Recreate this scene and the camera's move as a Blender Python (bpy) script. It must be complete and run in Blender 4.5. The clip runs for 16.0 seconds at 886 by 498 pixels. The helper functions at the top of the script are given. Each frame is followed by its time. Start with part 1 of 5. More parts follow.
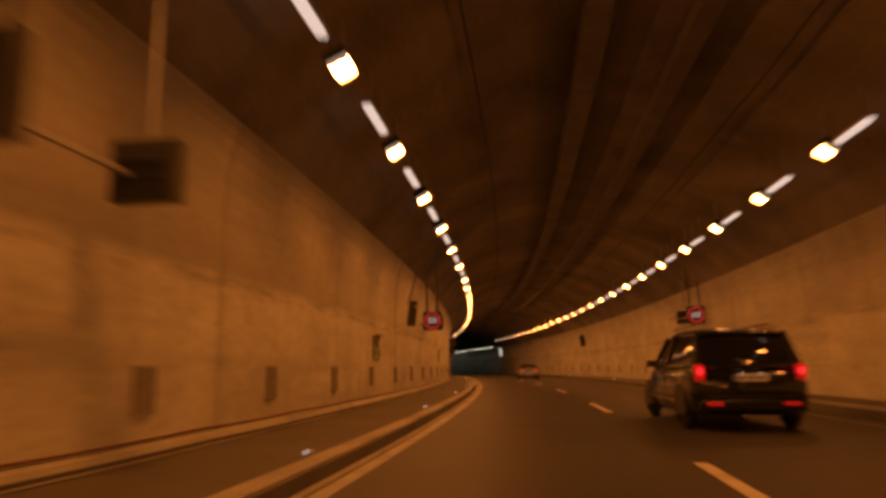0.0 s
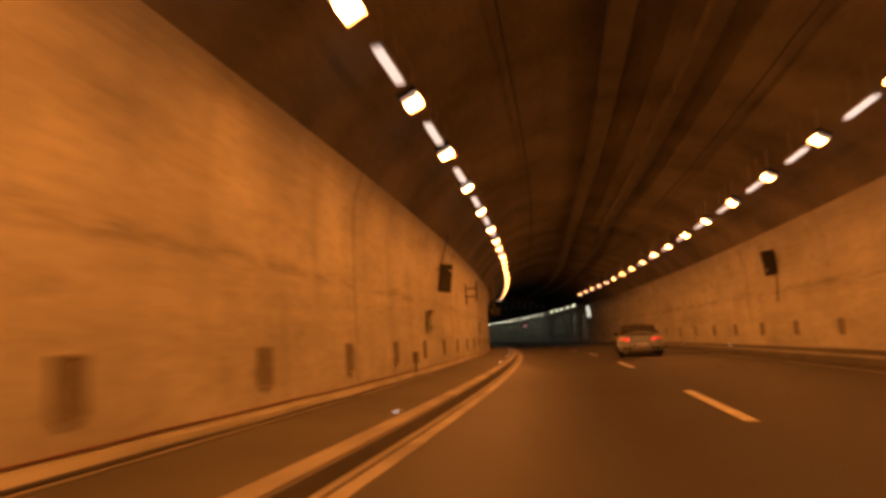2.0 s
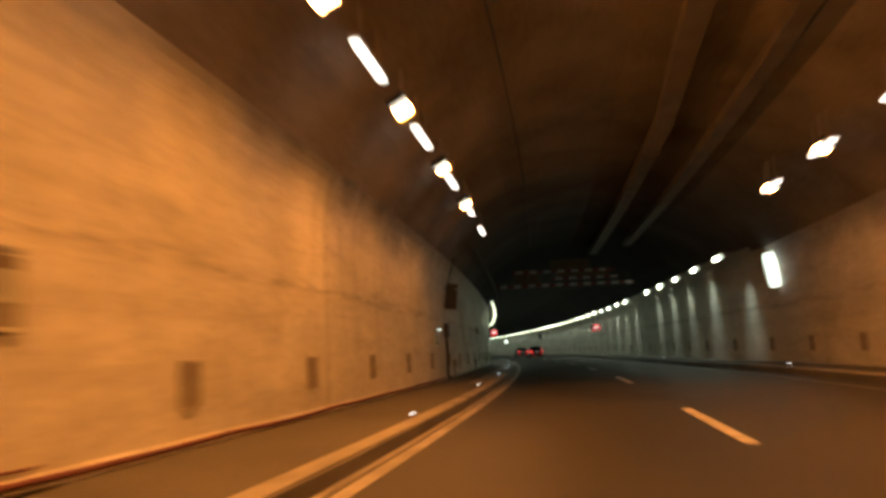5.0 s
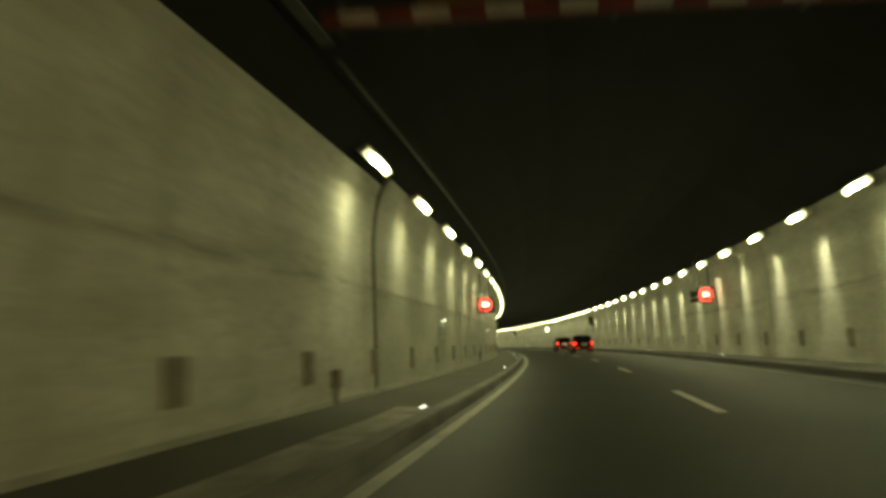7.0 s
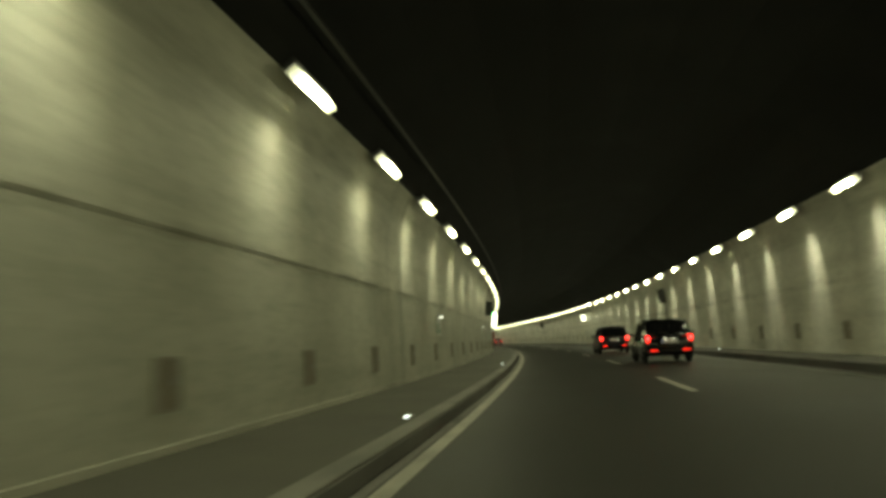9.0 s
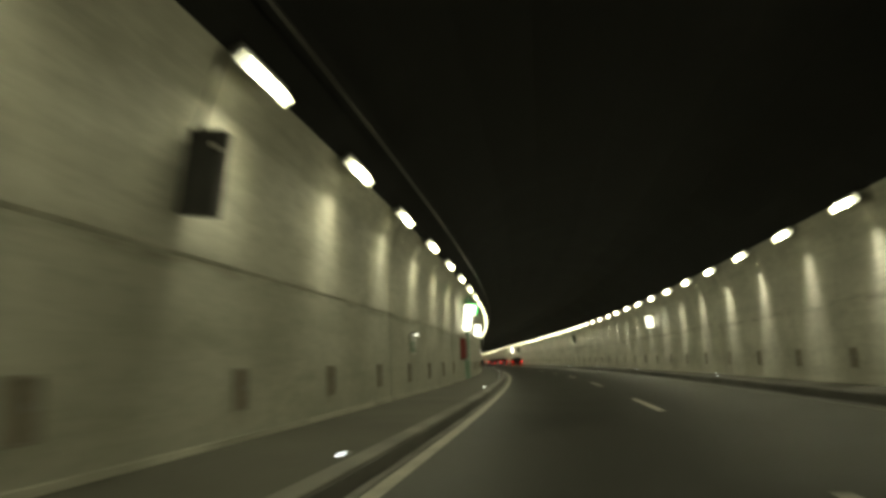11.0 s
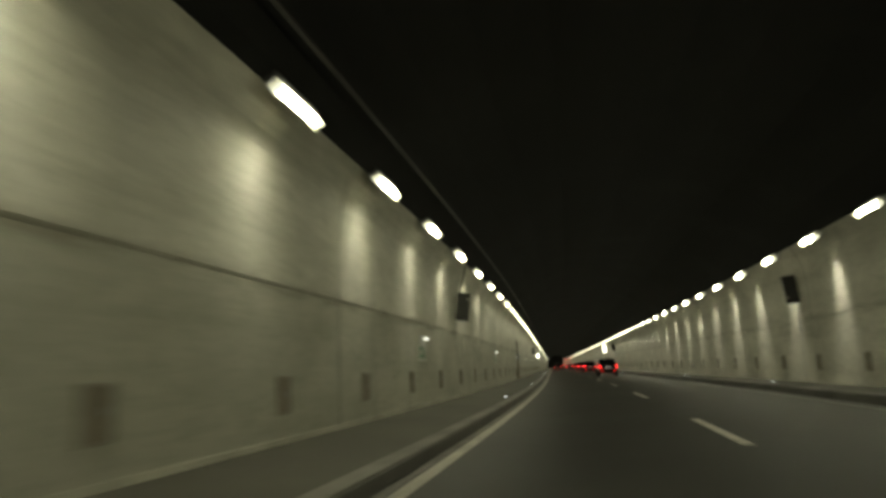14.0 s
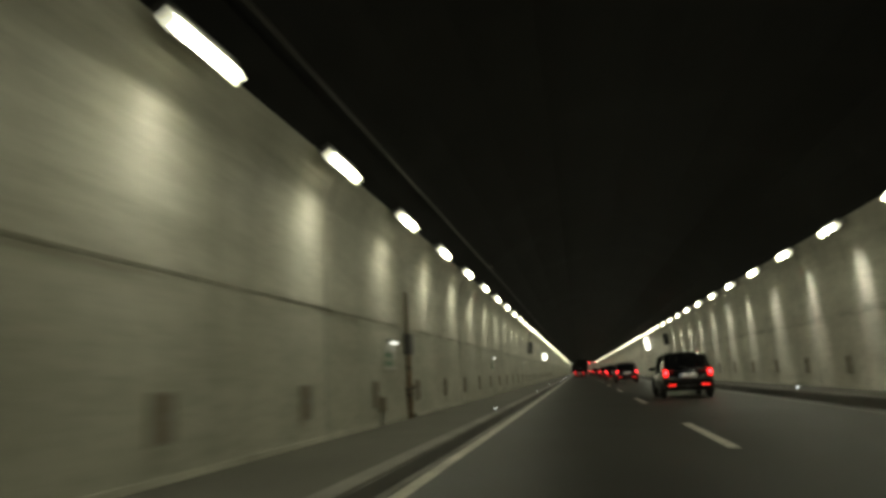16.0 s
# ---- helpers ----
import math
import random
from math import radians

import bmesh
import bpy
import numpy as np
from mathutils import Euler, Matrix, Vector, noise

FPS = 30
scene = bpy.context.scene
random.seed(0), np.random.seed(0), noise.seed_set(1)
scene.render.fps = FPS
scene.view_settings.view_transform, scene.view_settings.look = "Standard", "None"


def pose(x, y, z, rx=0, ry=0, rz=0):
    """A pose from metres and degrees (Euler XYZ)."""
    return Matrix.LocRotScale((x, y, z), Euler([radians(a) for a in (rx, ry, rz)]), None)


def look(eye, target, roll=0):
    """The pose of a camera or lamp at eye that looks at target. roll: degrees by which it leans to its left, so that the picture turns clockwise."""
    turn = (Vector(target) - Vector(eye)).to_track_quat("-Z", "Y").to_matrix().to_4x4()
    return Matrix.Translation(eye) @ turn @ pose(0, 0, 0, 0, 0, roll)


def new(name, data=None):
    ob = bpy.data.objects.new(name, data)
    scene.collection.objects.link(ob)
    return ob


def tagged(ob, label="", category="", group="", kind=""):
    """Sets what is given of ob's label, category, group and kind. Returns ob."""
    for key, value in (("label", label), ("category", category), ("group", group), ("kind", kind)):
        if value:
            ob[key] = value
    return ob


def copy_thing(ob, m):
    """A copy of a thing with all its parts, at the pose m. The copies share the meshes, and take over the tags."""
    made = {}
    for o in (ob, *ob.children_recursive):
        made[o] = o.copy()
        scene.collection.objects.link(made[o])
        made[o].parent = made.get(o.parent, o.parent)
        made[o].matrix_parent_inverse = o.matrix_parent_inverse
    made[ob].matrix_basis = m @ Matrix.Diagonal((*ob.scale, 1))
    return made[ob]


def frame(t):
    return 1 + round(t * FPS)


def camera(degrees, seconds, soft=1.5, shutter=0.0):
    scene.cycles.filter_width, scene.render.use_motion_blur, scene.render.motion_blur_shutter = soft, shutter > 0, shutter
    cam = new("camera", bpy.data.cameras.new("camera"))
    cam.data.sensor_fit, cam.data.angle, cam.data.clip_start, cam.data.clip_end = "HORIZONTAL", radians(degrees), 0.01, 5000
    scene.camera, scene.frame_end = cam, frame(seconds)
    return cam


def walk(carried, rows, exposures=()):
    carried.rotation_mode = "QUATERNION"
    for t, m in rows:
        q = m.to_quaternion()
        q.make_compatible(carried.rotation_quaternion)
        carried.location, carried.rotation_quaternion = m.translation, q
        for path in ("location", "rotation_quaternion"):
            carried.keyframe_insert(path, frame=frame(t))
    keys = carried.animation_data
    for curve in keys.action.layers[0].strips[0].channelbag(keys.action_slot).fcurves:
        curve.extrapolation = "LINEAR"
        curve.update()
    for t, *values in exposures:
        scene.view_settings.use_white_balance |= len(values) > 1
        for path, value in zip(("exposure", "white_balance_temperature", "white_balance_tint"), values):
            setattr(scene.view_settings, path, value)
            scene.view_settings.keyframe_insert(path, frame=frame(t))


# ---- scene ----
# ---- camera ----
cam = camera(64.6, 16.0, soft=3.6, shutter=0.5)
PATH = [
    (0.0, look((-1.005, -1.948, 1.050), (8.754, -0.541, 2.723), -0.75)),
    (0.5, look((7.031, -1.859, 1.050), (16.716, -0.000, 2.706), -1.61)),
    (1.0, look((15.607, -1.689, 1.050), (25.230, 0.459, 2.716), -1.72)),
    (1.5, look((23.978, -1.213, 1.050), (33.607, 1.090, 2.455), -2.04)),
    (2.0, look((32.554, -0.565, 1.050), (42.103, 2.101, 2.357), -3.23)),
    (2.5, look((40.582, 0.247, 1.050), (50.103, 3.021, 2.338), -3.65)),
    (3.0, look((49.269, 1.284, 1.050), (58.721, 4.227, 2.459), -2.77)),
    (3.2, look((52.638, 1.751, 1.050), (62.084, 4.695, 2.505), -3.44)),
    (5.3, look((88.452, 7.531, 1.050), (97.551, 11.410, 2.523), -2.77)),
    (5.5, look((91.998, 8.353, 1.050), (101.069, 12.301, 2.512), -2.86)),
    (6.0, look((100.670, 10.374, 1.050), (109.650, 14.541, 2.467), -2.94)),
    (6.5, look((108.654, 12.546, 1.050), (117.547, 16.879, 2.511), -2.78)),
    (7.0, look((117.527, 15.061, 1.050), (126.364, 19.534, 2.425), -2.38)),
    (7.5, look((125.664, 17.425, 1.050), (134.447, 21.984, 2.490), -2.24)),
    (8.0, look((134.359, 20.118, 1.050), (143.065, 24.848, 2.408), -2.29)),
    (8.5, look((142.594, 23.004, 1.050), (151.238, 27.854, 2.370), -2.80)),
    (11.0, look((185.091, 39.602, 1.050), (193.386, 44.953, 2.649), -1.91)),
    (11.5, look((193.042, 43.017, 1.050), (201.232, 48.497, 2.755), -2.15)),
    (12.0, look((201.387, 46.787, 1.050), (209.470, 52.425, 2.747), -2.94)),
    (12.5, look((209.747, 50.759, 1.050), (217.692, 56.605, 2.697), -3.12)),
    (13.0, look((218.217, 55.132, 1.050), (226.024, 61.151, 2.728), -2.83)),
    (13.5, look((226.031, 59.326, 1.050), (233.685, 65.562, 2.643), -2.63)),
    (14.0, look((234.628, 64.009, 1.050), (242.099, 70.434, 2.756), -2.33)),
    (14.5, look((242.653, 68.502, 1.050), (250.037, 75.018, 2.790), -2.73)),
    (15.0, look((250.713, 73.104, 1.050), (257.920, 79.822, 2.759), -4.78)),
    (15.5, look((258.574, 77.936, 1.050), (265.823, 84.599, 2.796), -3.49)),
    (16.0, look((267.015, 83.059, 1.050), (274.248, 89.721, 2.865), -3.06)),
]
EXPOSURES = [(0.0, -3.05, 6500, 10), (0.5, -2.95, 6500, 10), (1.0, -2.50, 6500, 10), (1.5, -2.46, 6500, 10), (2.0, -2.58, 6500, 9), (2.5, -2.22, 6500, 9), (3.2, -2.0, 6500, 9), (4.6, -1.5, 6100, 0), (5.3, 0.10, 5500, -14), (5.6, 0.35, 5500, -22),
             (6.0, 0.86, 7400, -33), (6.5, 0.58, 8700, -30), (7.0, 0.48, 8900, -20), (8.5, 0.08, 7500, -13), (11.0, 0.03, 7100, -1), (11.9, 0.0, 6980, 0), (12.5, -0.18, 6900, 1), (13.2, 0.0, 6800, 2), (16.0, -0.04, 6400, 6)]
walk(cam, PATH, EXPOSURES)

# ---- world: a closed tunnel at night, no sky reaches it ----
world = bpy.data.worlds.new("world")
scene.world = world
world.use_nodes = True
world.node_tree.nodes["Background"].inputs[0].default_value = (0.01, 0.012, 0.015, 1)
world.node_tree.nodes["Background"].inputs[1].default_value = 0.02
SODIUM = (1.0, 0.285, 0.043)
TUBE = (1.0, 0.96, 0.70)
SODIUM_POWER = 2600.0
TUBE_POWER = 74.0
BEAM_POWER = 36.0

# ---- plan: a road axis bending left, s metres along it, a metres to its right, z up ----
KNOTS = [-20 + 25 * i for i in range(15)]
BEND = [2.179, 2.356, 2.528, 2.298, 2.3, 2.398, 1.705, 2.072, 1.779, 1.543, 1.992, 1.408, 0.776, 0.126, 0.0]
S0, S1 = -36.0, 640.0
_s = np.arange(-40.0, 720.0, 2.0)
_k = np.interp(_s, KNOTS, BEND) * 1e-3
_th = np.concatenate([[0], np.cumsum((_k[1:] + _k[:-1]) / 2 * 2.0)])
_th -= np.interp(0, _s, _th)
_mid = (_th[1:] + _th[:-1]) / 2
_x = np.concatenate([[0], np.cumsum(np.cos(_mid) * 2.0)])
_y = np.concatenate([[0], np.cumsum(np.sin(_mid) * 2.0)])
_x -= np.interp(0, _s, _x)
_y -= np.interp(0, _s, _y)


def heading(s):
    return float(np.interp(s, _s, _th))


def place(s, a, z=0.0):
    h = heading(s)
    return Vector((float(np.interp(s, _s, _x)) + a * math.sin(h), float(np.interp(s, _s, _y)) - a * math.cos(h), z))


def stand(s, a, z=0.0, turn=0.0):
    """Pose at (s, a, z): local x along the road, local y to its left, turned by degrees."""
    return Matrix.Translation(place(s, a, z)) @ Matrix.Rotation(heading(s) + radians(turn), 4, "Z")


WALL_L, WALL_R, AXIS = -2.05, 8.75, 3.35


# ---- materials ----
def nodes_of(name):
    m = bpy.data.materials.new(name)
    m.use_nodes = True
    return m, m.node_tree.nodes, m.node_tree.links, m.node_tree.nodes["Principled BSDF"]


def surface(name, dark, light, rough=0.8, metal=0.0, big=0.25, fine=14.0, stretch=(1, 1, 1), bump=0.15, gloss_var=0.1,
            stain=None, stain_scale=0.6, stain_amount=0.5, coat=0.0, spec=0.5):
    """Two scales of mottling between two colours, fine relief, and optional stains with a shape of their own."""
    m, n, l, b = nodes_of(name)
    co = n.new("ShaderNodeTexCoord")
    mp = n.new("ShaderNodeMapping")
    mp.inputs["Scale"].default_value = stretch
    l.new(co.outputs["Object"], mp.inputs["Vector"])
    n1 = n.new("ShaderNodeTexNoise")
    n1.inputs["Scale"].default_value, n1.inputs["Detail"].default_value = big, 5
    n2 = n.new("ShaderNodeTexNoise")
    n2.inputs["Scale"].default_value, n2.inputs["Detail"].default_value = fine, 4
    for q in (n1, n2):
        l.new(mp.outputs[0], q.inputs["Vector"])
    mixv = n.new("ShaderNodeMath")
    mixv.operation = "MULTIPLY_ADD"
    l.new(n2.outputs[0], mixv.inputs[0])
    mixv.inputs[1].default_value = 0.45
    l.new(n1.outputs[0], mixv.inputs[2])
    ramp = n.new("ShaderNodeValToRGB")
    ramp.color_ramp.elements[0].position, ramp.color_ramp.elements[1].position = 0.45, 1.0
    ramp.color_ramp.elements[0].color = (*dark, 1)
    ramp.color_ramp.elements[1].color = (*light, 1)
    l.new(mixv.outputs[0], ramp.inputs[0])
    out = ramp.outputs[0]
    if stain:
        n3 = n.new("ShaderNodeTexNoise")
        n3.inputs["Scale"].default_value, n3.inputs["Detail"].default_value = stain_scale, 6
        mp3 = n.new("ShaderNodeMapping")
        mp3.inputs["Scale"].default_value = (1, 1, 0.35)
        l.new(co.outputs["Object"], mp3.inputs["Vector"])
        l.new(mp3.outputs[0], n3.inputs["Vector"])
        r3 = n.new("ShaderNodeValToRGB")
        r3.color_ramp.elements[0].position, r3.color_ramp.elements[1].position = 0.52, 0.72
        r3.color_ramp.elements[1].color = (stain_amount,) * 3 + (1,)
        l.new(n3.outputs[0], r3.inputs[0])
        mx = n.new("ShaderNodeMix")
        mx.data_type = "RGBA"
        l.new(r3.outputs[0], mx.inputs["Factor"])
        l.new(out, mx.inputs["A"])
        mx.inputs["B"].default_value = (*stain, 1)
        out = mx.outputs["Result"]
    l.new(out, b.inputs["Base Color"])
    rr = n.new("ShaderNodeMapRange")
    rr.inputs["To Min"].default_value, rr.inputs["To Max"].default_value = max(0.03, rough - gloss_var), min(1, rough + gloss_var)
    l.new(n1.outputs[0], rr.inputs["Value"])
    l.new(rr.outputs[0], b.inputs["Roughness"])
    b.inputs["Metallic"].default_value = metal
    b.inputs["Coat Weight"].default_value = coat
    b.inputs["Coat Roughness"].default_value = 0.06
    b.inputs["Specular IOR Level"].default_value = spec
    if bump:
        bp = n.new("ShaderNodeBump")
        bp.inputs["Strength"].default_value, bp.inputs["Distance"].default_value = bump, 0.02
        l.new(n2.outputs[0], bp.inputs["Height"])
        l.new(bp.outputs[0], b.inputs["Normal"])
    return m


def glow(name, colour, strength, small=False):
    """Something that gives off light; small ones are left out of the direct sampling of lamps."""
    m, n, l, b = nodes_of(name)
    if small:
        m.cycles.emission_sampling = "NONE"
    b.inputs["Base Color"].default_value = (*[0.8 * c for c in colour], 1)
    b.inputs["Emission Color"].default_value = (*colour, 1)
    b.inputs["Emission Strength"].default_value = strength
    return m


def wall_paint(name, dark, light, dirt, splash=0.0):
    """Painted in-situ concrete: cloudy paint, horizontal streaks of soot and vertical water runs."""
    m, n, l, b = nodes_of(name)
    co = n.new("ShaderNodeTexCoord")

    def tex(scale, size, detail=5, rough=0.55):
        mp = n.new("ShaderNodeMapping")
        mp.inputs["Scale"].default_value = scale
        l.new(co.outputs["Object"], mp.inputs["Vector"])
        q = n.new("ShaderNodeTexNoise")
        q.inputs["Scale"].default_value, q.inputs["Detail"].default_value = size, detail
        q.inputs["Roughness"].default_value = rough
        l.new(mp.outputs[0], q.inputs["Vector"])
        return q.outputs[0]

    def ramp(v, p0, p1, c0, c1):
        q = n.new("ShaderNodeValToRGB")
        q.color_ramp.elements[0].position, q.color_ramp.elements[1].position = p0, p1
        q.color_ramp.elements[0].color, q.color_ramp.elements[1].color = c0, c1
        l.new(v, q.inputs[0])
        return q.outputs[0]

    def mix(a, bcol, f):
        q = n.new("ShaderNodeMix")
        q.data_type = "RGBA"
        l.new(f, q.inputs["Factor"])
        l.new(a, q.inputs["A"])
        q.inputs["B"].default_value = (*bcol, 1)
        return q.outputs["Result"]

    cloud = tex((1, 1, 1.6), 0.5)
    patch = tex((0.5, 0.5, 1.4), 1.1, 7, 0.7)
    streak = tex((0.16, 0.16, 2.2), 1.0, 7, 0.66)
    runs = tex((1.6, 1.6, 0.12), 1.0, 6, 0.65)
    grain = tex((1, 1, 1), 26.0, 3)
    colour = ramp(cloud, 0.3, 0.72, (*dark, 1), (*light, 1))
    colour = mix(colour, dirt, ramp(streak, 0.47, 0.70, (0, 0, 0, 1), (0.34, 0.34, 0.34, 1)))
    colour = mix(colour, [0.75 * c for c in dirt], ramp(patch, 0.55, 0.72, (0, 0, 0, 1), (0.4, 0.4, 0.4, 1)))
    colour = mix(colour, [0.6 * c for c in dirt], ramp(runs, 0.55, 0.75, (0, 0, 0, 1), (0.36, 0.36, 0.36, 1)))
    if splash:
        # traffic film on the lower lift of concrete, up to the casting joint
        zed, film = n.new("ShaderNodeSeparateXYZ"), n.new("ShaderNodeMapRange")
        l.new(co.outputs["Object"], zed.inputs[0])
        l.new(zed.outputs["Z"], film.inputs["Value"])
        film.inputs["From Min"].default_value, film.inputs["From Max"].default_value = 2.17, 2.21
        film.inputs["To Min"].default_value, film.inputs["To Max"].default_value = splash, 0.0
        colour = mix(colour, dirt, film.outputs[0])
    mottle = tex((0.8, 0.8, 1.7), 5.5, 7, 0.72)
    colour = mix(colour, [0.9 * c for c in dirt], ramp(mottle, 0.46, 0.66, (0, 0, 0, 1), (0.32, 0.32, 0.32, 1)))
    # rust and soot that has settled along the casting joint at 2.2 m, broken up by noise
    sep = n.new("ShaderNodeSeparateXYZ")
    l.new(co.outputs["Object"], sep.inputs[0])
    off = n.new("ShaderNodeMath")
    off.operation = "SUBTRACT"
    l.new(sep.outputs["Z"], off.inputs[0])
    off.inputs[1].default_value = 2.17
    dist = n.new("ShaderNodeMath")
    dist.operation = "ABSOLUTE"
    l.new(off.outputs[0], dist.inputs[0])
    near = n.new("ShaderNodeMapRange")
    near.inputs["From Min"].default_value, near.inputs["From Max"].default_value = 0.03, 0.16
    near.inputs["To Min"].default_value, near.inputs["To Max"].default_value = 1.0, 0.0
    l.new(dist.outputs[0], near.inputs["Value"])
    broken = tex((0.45, 0.45, 3.0), 1.6, 6, 0.7)
    both = n.new("ShaderNodeMath")
    both.operation = "MULTIPLY"
    l.new(near.outputs[0], both.inputs[0])
    l.new(ramp(broken, 0.43, 0.60, (0, 0, 0, 1), (0.5, 0.5, 0.5, 1)), both.inputs[1])
    colour = mix(colour, [0.55 * dirt[0], 0.48 * dirt[1], 0.40 * dirt[2]], both.outputs[0])
    spots = tex((0.35, 0.35, 0.8), 2.3, 7, 0.75)
    colour = mix(colour, [0.55 * dirt[0], 0.5 * dirt[1], 0.42 * dirt[2]], ramp(spots, 0.64, 0.74, (0, 0, 0, 1), (0.5, 0.5, 0.5, 1)))
    l.new(colour, b.inputs["Base Color"])
    b.inputs["Roughness"].default_value = 0.62
    b.inputs["Specular IOR Level"].default_value = 0.35
    add = n.new("ShaderNodeMath")
    add.operation = "MULTIPLY_ADD"
    l.new(grain, add.inputs[0])
    add.inputs[1].default_value = 0.3
    l.new(streak, add.inputs[2])
    bp = n.new("ShaderNodeBump")
    bp.inputs["Strength"].default_value, bp.inputs["Distance"].default_value = 0.3, 0.03
    l.new(add.outputs[0], bp.inputs["Height"])
    l.new(bp.outputs[0], b.inputs["Normal"])
    return m


M_ASPHALT = surface("asphalt", (0.027, 0.0266, 0.0235), (0.058, 0.0565, 0.048), 0.57, big=0.35, fine=60, bump=0.3, stain=(0.028, 0.027, 0.026), stain_scale=0.25, spec=0.30)
M_WALKWAY = surface("walkway_asphalt", (0.056, 0.053, 0.041), (0.112, 0.107, 0.084), 0.85, big=0.5, fine=45, bump=0.35)
M_KERB = surface("kerb_concrete", (0.17, 0.165, 0.14), (0.36, 0.345, 0.30), 0.75, big=0.8, fine=30, bump=0.25, stain=(0.09, 0.085, 0.075), stain_scale=0.7, stain_amount=0.8)
M_KERB_NEW = surface("dull_kerb_concrete", (0.12, 0.117, 0.10), (0.25, 0.242, 0.21), 0.8, big=0.8, fine=30, bump=0.25, stain=(0.07, 0.067, 0.058), stain_scale=0.7, stain_amount=0.8)
M_LINE = surface("road_paint", (0.42, 0.40, 0.34), (0.74, 0.71, 0.62), 0.6, big=2.0, fine=40, bump=0.15, stain=(0.16, 0.155, 0.14), stain_scale=1.5, stain_amount=0.5)
M_WALL = wall_paint("wall_paint", (0.49, 0.48, 0.40), (0.73, 0.71, 0.605), (0.25, 0.24, 0.20))
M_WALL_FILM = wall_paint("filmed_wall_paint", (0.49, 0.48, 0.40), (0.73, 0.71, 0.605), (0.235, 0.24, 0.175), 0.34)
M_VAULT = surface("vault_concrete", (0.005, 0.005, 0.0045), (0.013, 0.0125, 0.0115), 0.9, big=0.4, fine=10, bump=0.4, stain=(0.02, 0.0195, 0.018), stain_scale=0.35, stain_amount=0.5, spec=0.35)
# old vault toned paler: part of the haze under it is in the colour
M_VAULT_OLD = surface("old_vault_concrete", (0.10, 0.09, 0.075), (0.30, 0.27, 0.225), 0.9, big=0.4, fine=10, bump=0.5, stain=(0.38, 0.34, 0.28), stain_scale=0.35, stain_amount=0.6, spec=0.2)
M_DUST = surface("dusty_concrete", (0.10, 0.095, 0.08), (0.46, 0.43, 0.36), 0.85, big=0.9, fine=9, bump=0.4, stain=(0.07, 0.066, 0.056), stain_scale=0.9, stain_amount=0.85)


def darken_along(m, colour, x0, x1):
    """Painted shade: the colour darkens along the bore between two x, with a cloudy front."""
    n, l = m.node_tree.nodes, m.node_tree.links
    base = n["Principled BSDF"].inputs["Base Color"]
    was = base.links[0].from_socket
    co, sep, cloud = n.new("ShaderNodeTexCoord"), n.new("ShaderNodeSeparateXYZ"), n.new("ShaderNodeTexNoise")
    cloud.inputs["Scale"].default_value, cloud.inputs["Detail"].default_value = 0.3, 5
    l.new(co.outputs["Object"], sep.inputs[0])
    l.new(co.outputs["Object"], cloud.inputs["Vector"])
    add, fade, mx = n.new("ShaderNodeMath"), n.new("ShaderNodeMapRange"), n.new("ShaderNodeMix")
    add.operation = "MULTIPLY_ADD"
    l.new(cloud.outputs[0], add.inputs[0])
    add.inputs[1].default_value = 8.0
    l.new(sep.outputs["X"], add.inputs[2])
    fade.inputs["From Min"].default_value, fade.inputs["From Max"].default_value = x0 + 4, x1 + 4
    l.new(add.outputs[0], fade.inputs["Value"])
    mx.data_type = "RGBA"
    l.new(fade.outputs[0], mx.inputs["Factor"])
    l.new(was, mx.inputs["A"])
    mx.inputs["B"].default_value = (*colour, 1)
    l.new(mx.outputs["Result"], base)


